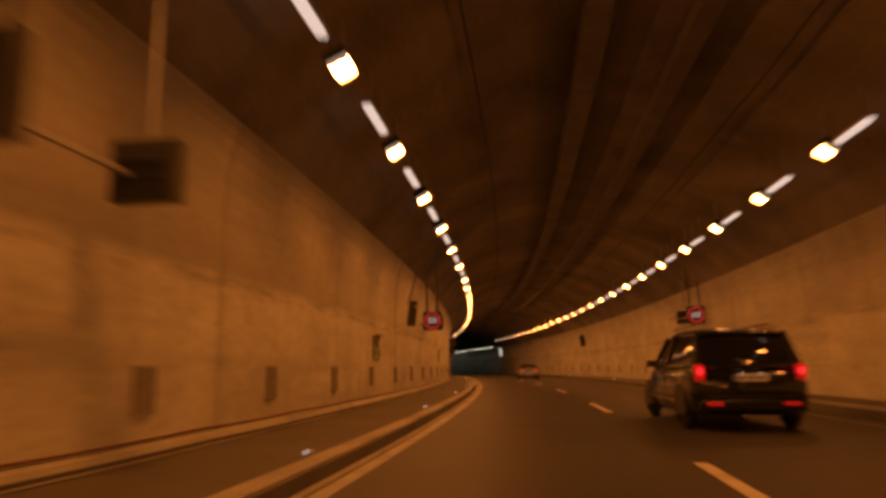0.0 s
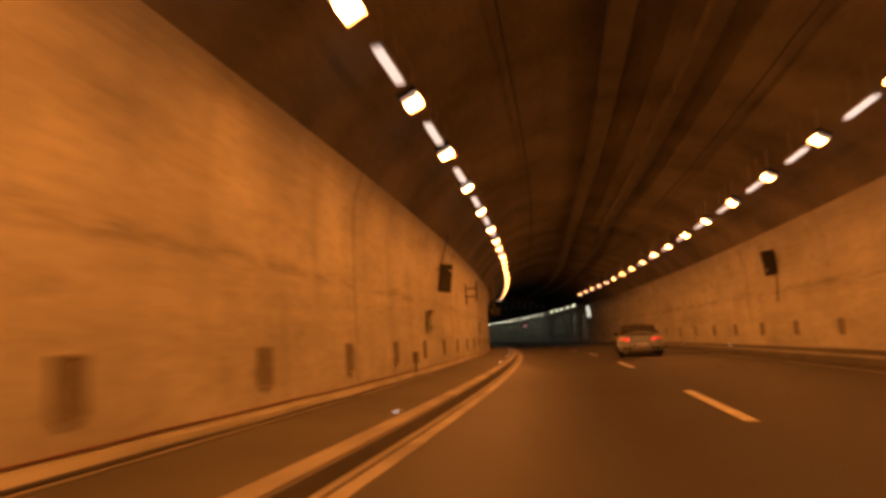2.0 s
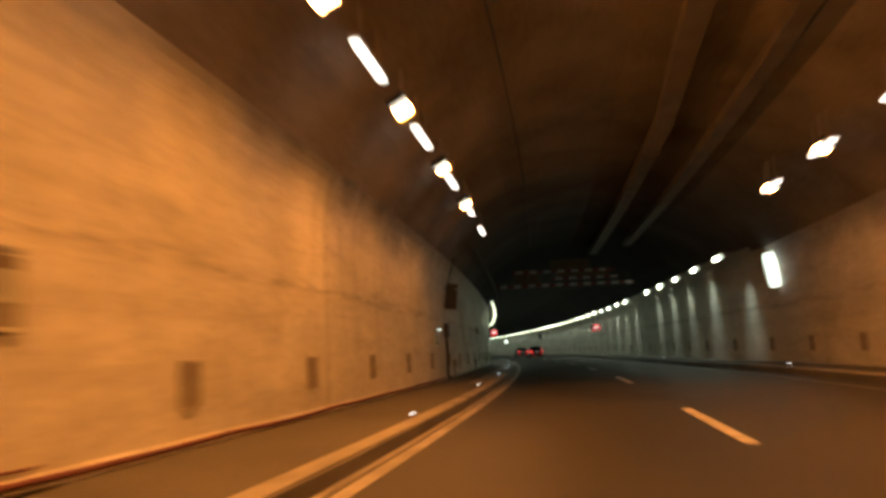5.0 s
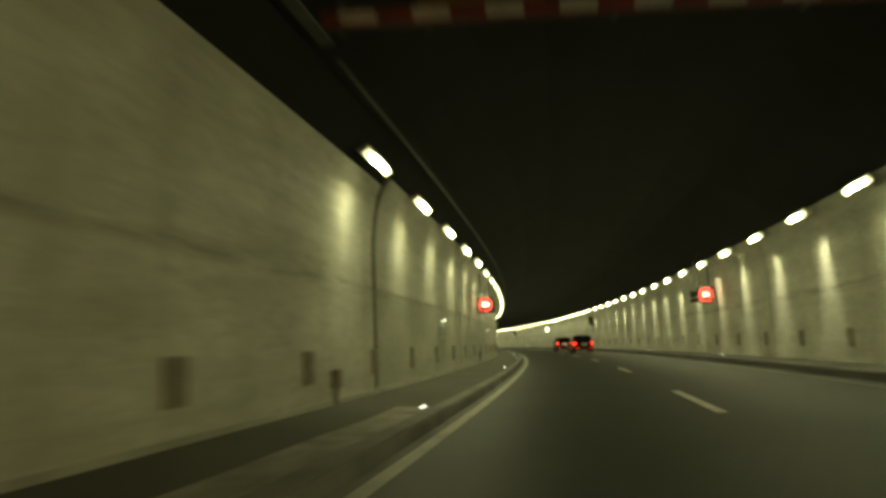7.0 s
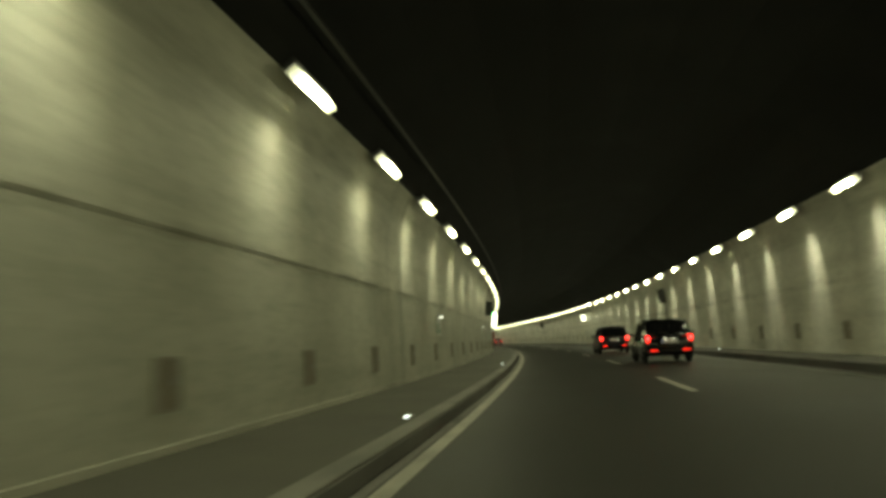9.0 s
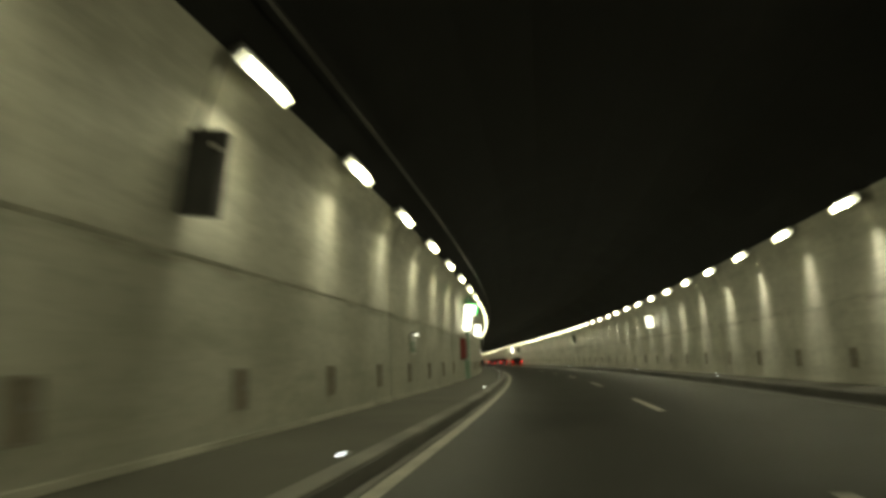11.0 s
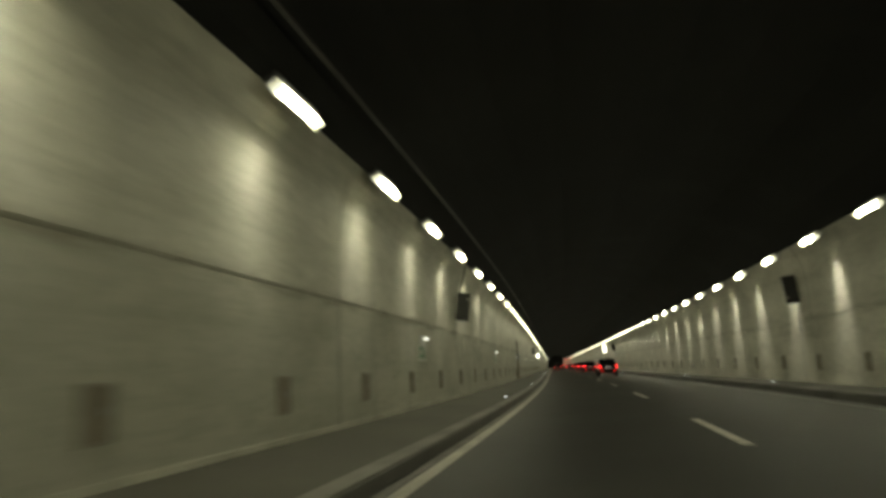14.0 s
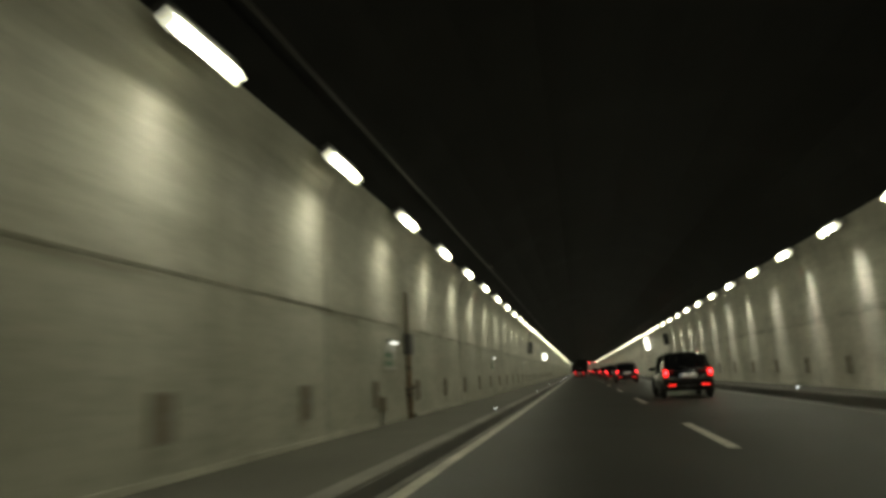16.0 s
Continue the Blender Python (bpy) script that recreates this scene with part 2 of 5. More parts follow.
def darken_above(m, colour, z0, x0, x1, amount, soft=0.17, ragged=0.0, begin=None):
    """Darkens the upper wall, thinning out between two x with a cloudy front; serves exhaust film and painted shade
    alike.
    """
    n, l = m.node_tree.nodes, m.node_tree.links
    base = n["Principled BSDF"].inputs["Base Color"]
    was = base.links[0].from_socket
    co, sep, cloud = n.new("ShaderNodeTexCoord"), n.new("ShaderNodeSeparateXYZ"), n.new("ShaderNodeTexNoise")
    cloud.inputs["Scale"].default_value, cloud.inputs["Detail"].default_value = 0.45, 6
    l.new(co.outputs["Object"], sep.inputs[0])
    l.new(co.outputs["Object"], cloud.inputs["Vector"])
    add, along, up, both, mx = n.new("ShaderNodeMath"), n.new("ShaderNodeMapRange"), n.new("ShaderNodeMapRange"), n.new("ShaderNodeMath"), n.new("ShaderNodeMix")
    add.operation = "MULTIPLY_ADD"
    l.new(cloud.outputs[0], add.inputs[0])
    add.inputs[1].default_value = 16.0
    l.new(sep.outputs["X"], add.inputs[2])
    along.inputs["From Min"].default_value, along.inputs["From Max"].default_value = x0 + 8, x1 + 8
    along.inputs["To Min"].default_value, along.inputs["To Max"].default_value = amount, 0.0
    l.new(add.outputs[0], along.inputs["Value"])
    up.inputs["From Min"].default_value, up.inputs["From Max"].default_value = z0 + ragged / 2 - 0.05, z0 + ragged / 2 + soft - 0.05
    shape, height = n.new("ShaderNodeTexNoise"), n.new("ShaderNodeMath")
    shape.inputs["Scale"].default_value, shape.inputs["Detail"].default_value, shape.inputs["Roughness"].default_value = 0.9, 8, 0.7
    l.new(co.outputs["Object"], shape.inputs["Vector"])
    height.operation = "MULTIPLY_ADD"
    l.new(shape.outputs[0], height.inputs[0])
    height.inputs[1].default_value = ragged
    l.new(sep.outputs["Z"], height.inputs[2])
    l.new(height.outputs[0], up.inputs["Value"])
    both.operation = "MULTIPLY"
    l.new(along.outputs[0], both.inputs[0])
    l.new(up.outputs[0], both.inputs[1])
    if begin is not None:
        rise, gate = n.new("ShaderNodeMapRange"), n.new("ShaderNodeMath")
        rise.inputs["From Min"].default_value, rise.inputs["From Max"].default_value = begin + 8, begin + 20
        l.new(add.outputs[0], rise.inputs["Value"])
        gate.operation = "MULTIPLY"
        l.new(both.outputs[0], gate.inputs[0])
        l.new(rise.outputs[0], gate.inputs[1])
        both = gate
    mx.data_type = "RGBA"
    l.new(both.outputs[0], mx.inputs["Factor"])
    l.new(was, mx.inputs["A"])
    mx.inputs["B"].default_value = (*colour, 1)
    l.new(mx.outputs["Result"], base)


# exhaust film above the casting joint, near the start of the bore
darken_above(M_WALL, (0.20, 0.18, 0.145), 2.2, 8.0, 26.0, 0.68, ragged=0.15)
# shade at the wall top before the newer bore, put into the paint
darken_above(M_WALL, (0.075, 0.068, 0.055), 3.45, 98.0, 126.0, 0.8, 0.8, 1.4, begin=84.0)
# the old vault's fall into darkness beyond its lamps is painted on
darken_along(M_VAULT_OLD, (0.020, 0.019, 0.0175), 96.0, 120.0)
M_STEEL = surface("galvanised_steel", (0.30, 0.30, 0.29), (0.45, 0.45, 0.43), 0.5, metal=0.7, big=3, fine=40, bump=0.05)
M_DARK = surface("dark_housing", (0.02, 0.02, 0.02), (0.045, 0.045, 0.042), 0.55, big=4, fine=50, bump=0.05)
M_KERB_FACE = surface("kerb_face_dark", (0.05, 0.048, 0.042), (0.15, 0.143, 0.125), 0.7, big=0.6, fine=30, bump=0.3)
M_GUTTER = surface("gutter_concrete", (0.10, 0.097, 0.085), (0.26, 0.25, 0.22), 0.75, big=0.5, fine=30, bump=0.3, stain=(0.045, 0.042, 0.038), stain_scale=0.5, stain_amount=0.9)
M_SODIUM = glow("sodium_lens", SODIUM, SODIUM_POWER)
M_SODIUM_R = glow("sodium_lens_right", SODIUM, SODIUM_POWER * 0.48)
M_SODIUM_AGED = glow("aged_sodium_lens", SODIUM, SODIUM_POWER * 0.46)
M_SODIUM_FAINT = glow("faint_sodium_lens", SODIUM, SODIUM_POWER * 0.20)
M_SODIUM_AGED_R = glow("aged_sodium_lens_right", SODIUM, SODIUM_POWER * 0.21)
M_TUBE_R = glow("tube_lens_right", TUBE, TUBE_POWER * 0.95)
M_TUBE = glow("tube_lens", TUBE, TUBE_POWER)
M_TUBE_WARM = glow("warm_tube_lens", (1.0, 0.78, 0.66), 6.0)


# ---- building helpers ----
def mesh_of(name, bm, *mats, smooth=False):
    me = bpy.data.meshes.new(name)
    bmesh.ops.recalc_face_normals(bm, faces=bm.faces)
    bm.to_mesh(me)
    bm.free()
    for m in mats:
        me.materials.append(m)
    if smooth:
        me.polygons.foreach_set("use_smooth", [True] * len(me.polygons))
    return me


def part(name, bm, material, parent=None, label="", smooth=False, at=None):
    ob = new(name, mesh_of(name, bm, material, smooth=smooth))
    if parent:
        ob.parent = parent
    if at is not None:
        ob.matrix_local = at
    if label:
        tagged(ob, label)
    return ob


def empty(name, m, label="", category="", group="", kind=""):
    ob = new(name)
    ob.matrix_basis = m
    return tagged(ob, label, category, group, kind)


def box(bm, size, at=(0, 0, 0), bevel=0.0, turn=None):
    """A box of that size, centred at 'at', with bevelled edges."""
    r = bmesh.ops.create_cube(bm, size=1.0)
    vs = r["verts"]
    m = Matrix.Translation(at) @ (turn or Matrix.Identity(4)) @ Matrix.Diagonal((*size, 1))
    bmesh.ops.transform(bm, matrix=m, verts=vs)
    if bevel:
        es = list({e for v in vs for e in v.link_edges})
        bmesh.ops.bevel(bm, geom=es, offset=bevel, segments=2, affect="EDGES", profile=0.6)
    return bm


def rod(bm, p, q, r=0.02, sides=8, r2=None):
    p, q = Vector(p), Vector(q)
    d = q - p
    m = Matrix.Translation((p + q) / 2) @ d.to_track_quat("Z", "Y").to_matrix().to_4x4()
    bmesh.ops.create_cone(bm, cap_ends=True, segments=sides, radius1=r, radius2=r if r2 is None else r2, depth=d.length, matrix=m)
    return bm


def boxbm(*a, **k):
    return box(bmesh.new(), *a, **k)


def widen(s):
    """How much wider the older bore is on its right side."""
    return 0.62 * (1 - min(1.0, max(0.0, (s - 109.0) / 7.0)))


def sweep(name, profile, s0, s1, step, material, close=True, wobble=0.0, smooth=False, shift=True):
    """Carry a closed cross-section of (a, z) along the road from s0 to s1."""
    n = max(1, int(math.ceil((s1 - s0) / step)))
    verts, faces, k = [], [], len(profile)
    for i in range(n + 1):
        s = s0 + (s1 - s0) * i / n
        for j, (a, z) in enumerate(profile):
            w = wobble * noise.noise((s * 0.35, j * 3.1, 0.0)) if wobble else 0.0
            out = widen(s) * min(1.0, max(0.0, (a - 5.5) / 2.4)) if shift else 0.0
            verts.append(place(s, a + w + out, z))
    for i in range(n):
        for j in range(k if close else k - 1):
            a, b = i * k + j, i * k + (j + 1) % k
            faces.append((a, b, b + k, a + k))
    if close:
        faces.append(tuple(range(k))[::-1])
        faces.append(tuple(range(n * k, n * k + k)))
    me = bpy.data.meshes.new(name)
    me.from_pydata([tuple(v) for v in verts], [], faces)
    me.materials.append(material)
    me.update()
    bm = bmesh.new()
    bm.from_mesh(me)
    bmesh.ops.recalc_face_normals(bm, faces=bm.faces)
    bm.to_mesh(me)
    bm.free()
    if smooth:
        me.polygons.foreach_set("use_smooth", [True] * len(me.polygons))
    return new(name, me)


def structure(ob, label, category):
    return tagged(ob, label, category, kind="structure")


# ---- the bore: road, walkways, walls and vault ----
road = structure(sweep("road", [(-0.30, 0.0), (7.60, 0.0), (7.60, -0.4), (-0.30, -0.4)], S0, S1, 2.0, M_ASPHALT), "dark worn asphalt carriageway of a two-lane tunnel", "road")
structure(sweep("pavement_left", [(-2.3, 0.233), (-0.45, 0.16), (-0.45, -0.4), (-2.3, -0.4)], S0, S1, 2.0, M_WALKWAY), "raised dark asphalt emergency walkway beside the wall", "walkway")
structure(sweep("pavement_right", [(7.84, 0.195), (9.2, 0.25), (9.2, -0.4), (7.84, -0.4)], S0, S1, 2.0, M_WALKWAY), "raised dark asphalt emergency walkway beside the wall", "walkway")
KERB = [(-0.449, -0.3), (-0.449, 0.17), (-0.245, 0.17), (-0.218, 0.16), (-0.213, 0.13), (-0.205, 0.0), (-0.205, -0.3)]
structure(sweep("kerb_left", KERB, S0, 109.0, 1.5, M_KERB), "grimy pale concrete kerb along the walkway", "kerb")
structure(sweep("kerb_left_far", KERB, 109.0, S1, 1.5, M_KERB_NEW), "dull grey concrete kerb along the walkway", "kerb")
# kerb faces carry grime and, in the same dark colour, their lack of light
for name, s0, s1, mat, words_ in (("kerb_face_left", S0, 109.0, M_KERB_FACE, "grimy concrete face of the kerb, unlit tone in its colour"), ("kerb_face_middle", 109.0, 138.0, M_GUTTER, "worn pale concrete face of the kerb"), ("kerb_face_far", 138.0, S1, M_KERB_FACE, "grimy concrete face of the kerb, unlit tone in its colour")):
    structure(sweep(name, [(-0.204, -0.2), (-0.212, 0.137), (-0.197, 0.133), (-0.180, 0.004), (-0.180, -0.2)], s0, s1, 2.0, mat), words_, "kerb")
structure(sweep("pavement_edge", [(-0.98, 0.16), (-0.98, 0.187), (-0.452, 0.168), (-0.452, 0.11)], 104.0, 129.0, 0.5, M_DUST, wobble=0.10), "dusty pale concrete repair along the kerb", "walkway")
structure(sweep("kerb_face_right", [(7.609, -0.2), (7.613, 0.172), (7.598, 0.168), (7.585, 0.004), (7.585, -0.2)], S0, S1, 2.0, M_KERB_FACE), "grimy concrete face of the kerb, unlit tone in its colour", "kerb")
KERB_R = [(7.839, -0.3), (7.839, 0.205), (7.65, 0.205), (7.625, 0.195), (7.615, 0.165), (7.61, 0.0), (7.61, -0.3)]
structure(sweep("kerb_right", KERB_R, S0, 109.0, 2.0, M_KERB), "grimy pale concrete kerb along the walkway", "kerb")
structure(sweep("kerb_right_far", KERB_R, 109.0, S1, 2.0, M_KERB_FACE), "blackened concrete kerb along the walkway", "kerb")
structure(sweep("gutter_left", [(-0.19, 0.006), (-0.06, 0.006), (-0.06, -0.02), (-0.19, -0.02)], S0, S1, 2.0, M_GUTTER), "stained concrete gutter strip along the kerb", "gutter")
M_LINE_DULL = surface("dull_road_paint", (0.26, 0.245, 0.20), (0.52, 0.49, 0.41), 0.65, big=1.6, fine=40, bump=0.15, stain=(0.12, 0.115, 0.10), stain_scale=1.1, stain_amount=0.6)
M_LINE_GHOST = surface("rubbed_out_road_paint", (0.05, 0.048, 0.042), (0.17, 0.163, 0.143), 0.5, big=1.4, fine=40, bump=0.15)
M_LINE_WORN = surface("worn_road_paint", (0.16, 0.155, 0.135), (0.44, 0.42, 0.37), 0.65, big=1.4, fine=40, bump=0.15, stain=(0.09, 0.087, 0.08), stain_scale=0.9, stain_amount=0.6)
EDGE = [(-0.03, 0.005), (0.135, 0.005), (0.135, -0.01), (-0.03, -0.01)]
structure(sweep("edge_line_old", EDGE, S0, 108.0, 2.0, M_LINE_WORN), "dirty worn edge line, almost grey", "road marking")
structure(sweep("edge_line_left", EDGE, 108.0, S1, 2.0, M_LINE_DULL), "worn white continuous edge line", "road marking")
structure(sweep("gutter_lip", [(-0.135, 0.011), (-0.085, 0.011), (-0.085, -0.01), (-0.135, -0.01)], S0, 108.0, 2.0, M_KERB), "pale concrete lip of the gutter", "gutter")
structure(sweep("edge_line_right", [(7.06, 0.005), (7.19, 0.005), (7.19, -0.01), (7.06, -0.01)], S0, S1, 2.0, M_LINE_GHOST), "worn white continuous edge line", "road marking")

HEAD_OLD, HEAD = 7, 9  # points of the arch up to which the older and the newer walls are painted
ARCH = [(5.40, 3.0), (5.393, 3.2), (5.38, 3.4), (5.355, 3.6), (5.32, 3.8), (5.265, 4.0), (5.215, 4.12), (5.155, 4.23), (5.095, 4.32), (5.03, 4.40), (4.88, 4.6), (4.45, 5.05), (3.8, 5.55), (2.95, 6.02), (1.8, 6.4), (0.6, 6.58), (0.0, 6.62)]


def wall_profile(edge, foot=-0.3, cut=HEAD):
    """Section of one side wall: painted up to the arch point given by cut, the upper lift slightly proud above 2.2 m."""
    w = AXIS + edge * 5.40
    d = 0.0 if edge > 0 or cut < HEAD else 0.014
    low = [(w, foot), (w, 2.18), (w - edge * d, 2.23), (w - edge * d, ARCH[0][1])] if foot < 2 else [(w - edge * d, foot)]
    prof = low + [(AXIS + edge * (x - d), z) for x, z in ARCH[1:cut + 1]]
    return prof + [(AXIS + edge * 6.1, ARCH[cut][1]), (AXIS + edge * 6.1, foot)]


JOIN_L, JOIN_R = 131.7, 110.0  # where each wall begins to reach higher up the arch
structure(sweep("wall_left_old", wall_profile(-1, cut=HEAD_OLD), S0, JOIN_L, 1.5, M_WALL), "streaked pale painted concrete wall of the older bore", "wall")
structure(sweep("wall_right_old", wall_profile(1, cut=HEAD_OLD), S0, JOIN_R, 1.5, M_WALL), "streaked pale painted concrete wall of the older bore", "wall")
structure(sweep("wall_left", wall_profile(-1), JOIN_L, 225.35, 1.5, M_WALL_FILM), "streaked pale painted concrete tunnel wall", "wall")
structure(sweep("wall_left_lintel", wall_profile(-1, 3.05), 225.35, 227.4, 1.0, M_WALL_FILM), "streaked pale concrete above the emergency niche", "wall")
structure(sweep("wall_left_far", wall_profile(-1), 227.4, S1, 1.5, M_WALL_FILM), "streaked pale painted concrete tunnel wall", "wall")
structure(sweep("wall_right", wall_profile(1), JOIN_R, S1, 1.5, M_WALL), "streaked pale painted concrete tunnel wall", "wall")


def vault_profile(left, right):
    v = [(AXIS + x, z) for x, z in ARCH[right:]] + [(AXIS - x, z) for x, z in ARCH[left:-1][::-1]]
    return v + [(AXIS - 6.1, ARCH[left][1]), (AXIS - 6.1, 7.2), (AXIS + 6.1, 7.2), (AXIS + 6.1, ARCH[right][1])]


structure(sweep("ceiling_old", vault_profile(HEAD_OLD, HEAD_OLD), S0, JOIN_R, 1.5, M_VAULT_OLD), "brown stained concrete vault of the older bore, lightened for haze", "ceiling")
structure(sweep("ceiling_middle", vault_profile(HEAD_OLD, HEAD), JOIN_R, JOIN_L, 1.5, M_VAULT_OLD), "concrete vault before the newer bore, painted to fade into darkness", "ceiling")
structure(sweep("ceiling", vault_profile(HEAD, HEAD), JOIN_L, S1, 1.5, M_VAULT), "near-black concrete tunnel vault", "ceiling")
# end walls added to shut off the background; the tunnel itself runs on
for name, s in (("wall_back", S0 - 0.2), ("wall_end", S1 + 0.2)):
    ob = part(name, boxbm((0.4, 14.5, 8.0), (0, 0, 3.4)), M_VAULT)
    ob.matrix_basis = stand(s, AXIS)
    structure(ob, "added dark wall that closes off the bore", "wall")

# lane dashes
dash = mesh_of("lane_dash", boxbm((4.2, 0.15, 0.02), (0, 0, 0)), M_LINE)
for i in range(-2, 46):
    ob = new("lane_dash", dash)
    ob.parent = road
    ob.matrix_basis = stand(7.13 + 12.595 * i - 2.1, 3.607, -0.004)


# ---- luminaires ----
def lens_box(size, at, tilt, lens, sides, parent, label):
    """A lens that shines through its underside; its rim glows faintly."""
    ob = part("lens", box(bmesh.new(), size, at, 0.0, tilt), lens, parent, label)
    ob.data.materials.append(sides)
    down = tilt.to_3x3() @ Vector((0, 0, -1))
    for p in ob.data.polygons:
        p.material_index = 0 if p.normal.dot(down) > 0.9 else 1
    return ob


for lamp_glow in (M_SODIUM, M_SODIUM_R, M_SODIUM_AGED, M_SODIUM_AGED_R, M_SODIUM_FAINT, M_TUBE, M_TUBE_R, M_TUBE_WARM):
    lamp_glow.cycles.emission_sampling = "FRONT"
M_TUBE_RIM = glow("tube_lens_rim", TUBE, 3.0, True)
M_CAP = glow("tube_screen_cap", TUBE, 1.7, True)
M_SODIUM_RIM = glow("sodium_lens_rim", (1.0, 0.84, 0.68), 2.6, True)
M_WARM_RIM = glow("warm_tube_rim", (1.0, 0.78, 0.66), 6.0, True)


def wall_light(lens, lean, throw, breadth=0.9, cone=104, reach=1.0):
    """A long shallow luminaire on an arm from the wall: housing, glowing lens."""
    e = empty("tunnel_light", Matrix.Identity(4), "long white tunnel luminaire glowing under its grey housing", "light", "row of tunnel lights")
    tilt = Matrix.Rotation(radians(-lean), 4, "X")
    part("housing", box(bmesh.new(), (1.06, 0.22, 0.09), tilt @ Vector((0, 0, 0.075)), 0.02, tilt), M_STEEL, e)
    lens_box((0.98, 0.135, 0.045), tilt @ Vector((0, 0, 0.012)), tilt, lens, M_TUBE_RIM, e, "glowing opal lens")
    # added caps with a dim glow hide the bright lens at grazing view
    for x in (-0.505, 0.505):
        part("screen_cap", box(bmesh.new(), (0.03, 0.15, 0.16), tilt @ Vector((x, 0, -0.045)), 0.006, tilt), M_CAP, e, "added dim end cap that screens the lens")
    for x in (-0.3, 0.3):
        part("arm", boxbm((0.04, 0.34, 0.04), (x, 0.26, 0.13)), M_STEEL, e)
    if not throw:
        return e
    lens_beam = bpy.data.lights.new("wall_beam", "SPOT")
    lens_beam.energy, lens_beam.color, lens_beam.spot_size, lens_beam.spot_blend, lens_beam.shadow_soft_size = throw, (1.0, 0.96, 0.82), radians(cone), 1.0, 0.16
    beam = new("wall_beam", lens_beam)
    beam.parent = e
    beam.matrix_local = look((0, 0.02, -0.14), (0, 0.45, -0.14 - 0.84 * reach)) @ Matrix.Diagonal((breadth, 1, 1, 1))
    return e


white, white_r = wall_light(M_TUBE, 34, BEAM_POWER * 1.25, 0.60, 104, 1.8), wall_light(M_TUBE_R, 46, BEAM_POWER * 5.2, 0.46, 92, 3.6)
far_white, far_white_r = wall_light(M_TUBE, 34, 0), wall_light(M_TUBE_R, 46, 0)  # too far along for their scallops to show
white.matrix_basis = stand(-0.875 + 3.965 * 33, -1.447, 4.255)
far_white.matrix_basis = stand(-0.875 + 3.965 * 98, -1.447, 4.255)
for k in range(34, 162):
    if k != 98:
        copy_thing(white if k < 98 else far_white, stand(-0.875 + 3.965 * k, -1.447, 4.255))
white_r.matrix_basis = stand(0.194 + 3.965 * 28, 8.146, 4.2, 180)
far_white_r.matrix_basis = stand(0.194 + 3.965 * 98, 8.146, 4.2, 180)
for k in range(29, 162):
    if k not in (33, 98):
        copy_thing(white_r if k < 98 else far_white_r, stand(0.194 + 3.965 * k, 8.146, 4.2, 180))


def sodium_lamp(lens, label="orange sodium floodlight under the vault"):
    e = empty("sodium_lamp", Matrix.Identity(4), label, "light", "sodium lamps")
    tilt = Matrix.Rotation(radians(-28), 4, "X")
    part("housing", box(bmesh.new(), (0.42, 0.34, 0.16), tilt @ Vector((0, 0, 0.09)), 0.03, tilt), M_DARK, e)
    lens_box((0.36, 0.28, 0.03), tilt @ Vector((0, 0, 0.005)), tilt, lens, M_SODIUM_RIM, e, "glaring orange lens")
    # glowing plates added fore and aft to cut the lens glare down the row
    for x in (-0.2, 0.2):
        part("visor", box(bmesh.new(), (0.02, 0.28, 0.09), tilt @ Vector((x, 0, -0.02)), 0.004, tilt), M_SODIUM_RIM, e, "added glowing plate that screens the lens")
    bm = bmesh.new()
    rod(bm, (0, 0, 0.15), (0, 0, 0.75), 0.025)
    part("stem", bm, M_STEEL, e)
    return e


def tube_lamp():
    e = empty("fluorescent_light", Matrix.Identity(4), "slim glowing tube light under the vault", "light", "tube lights")
    part("housing", boxbm((1.3, 0.16, 0.06), (0, 0, 0.06), 0.015), M_STEEL, e)
    lens_box((1.24, 0.12, 0.06), (0, 0, 0), Matrix.Identity(4), M_TUBE_WARM, M_WARM_RIM, e, "glowing tube cover")
    for x in (-0.4, 0.4):
        part("stem", rod(bmesh.new(), (x, 0, 0.08), (x, 0, 0.75), 0.015, 6), M_STEEL, e)
    return e


sod, sod_r, tube = sodium_lamp(M_SODIUM), sodium_lamp(M_SODIUM_R), tube_lamp()
AGED = "weaker orange sodium floodlight near the bore's end"
aged, aged_r, faint = sodium_lamp(M_SODIUM_AGED, AGED), sodium_lamp(M_SODIUM_AGED_R, AGED), sodium_lamp(M_SODIUM_FAINT, AGED)
FIRST_AGED = 85.0  # the last lamps of each row burn weaker
SODIUM_L = [18.1 + 3.6 * k for k in range(-13, 0)] + [18.1, 21.7, 25.5, 29.7, 33.0, 36.4, 39.7, 43.1, 46.4, 49.8, 53.3, 56.9, 59.9, 62.4, 65.6, 68.3] + [71.3 + 3.73 * k for k in range(7) if k != 4]
TUBE_L = [16.3 + 3.5 * k for k in range(-13, 0)] + [16.3, 19.9, 23.9, 27.7, 31.2, 34.7, 38.1, 41.6, 45.0, 48.5, 51.9, 55.3, 58.0, 61.1] + [64.5 + 3.42 * k for k in range(13)]
SODIUM_R = [19.4 + 3.6 * k for k in range(-13, 23)]
TUBE_R = [21.6 + 3.5 * k for k in range(-14, 24)]
for lamp, a, spots in ((sod, -0.478, SODIUM_L), (sod_r, 7.389, SODIUM_R), (tube, -0.478, TUBE_L), (tube, 7.389, TUBE_R)):
    for s in spots:
        weak = s > FIRST_AGED and lamp is not tube
        copy_thing((aged if lamp is sod else aged_r) if weak else lamp, stand(s, a, 4.92, 0 if a < 3 else 180))
copy_thing(faint, stand(97.41, -0.478, 4.92))
aged.matrix_basis, aged_r.matrix_basis = stand(86.22, -0.478, 4.92), stand(102.2, 7.389, 4.92, 180)
faint.matrix_basis = stand(101.14, -0.478, 4.92)
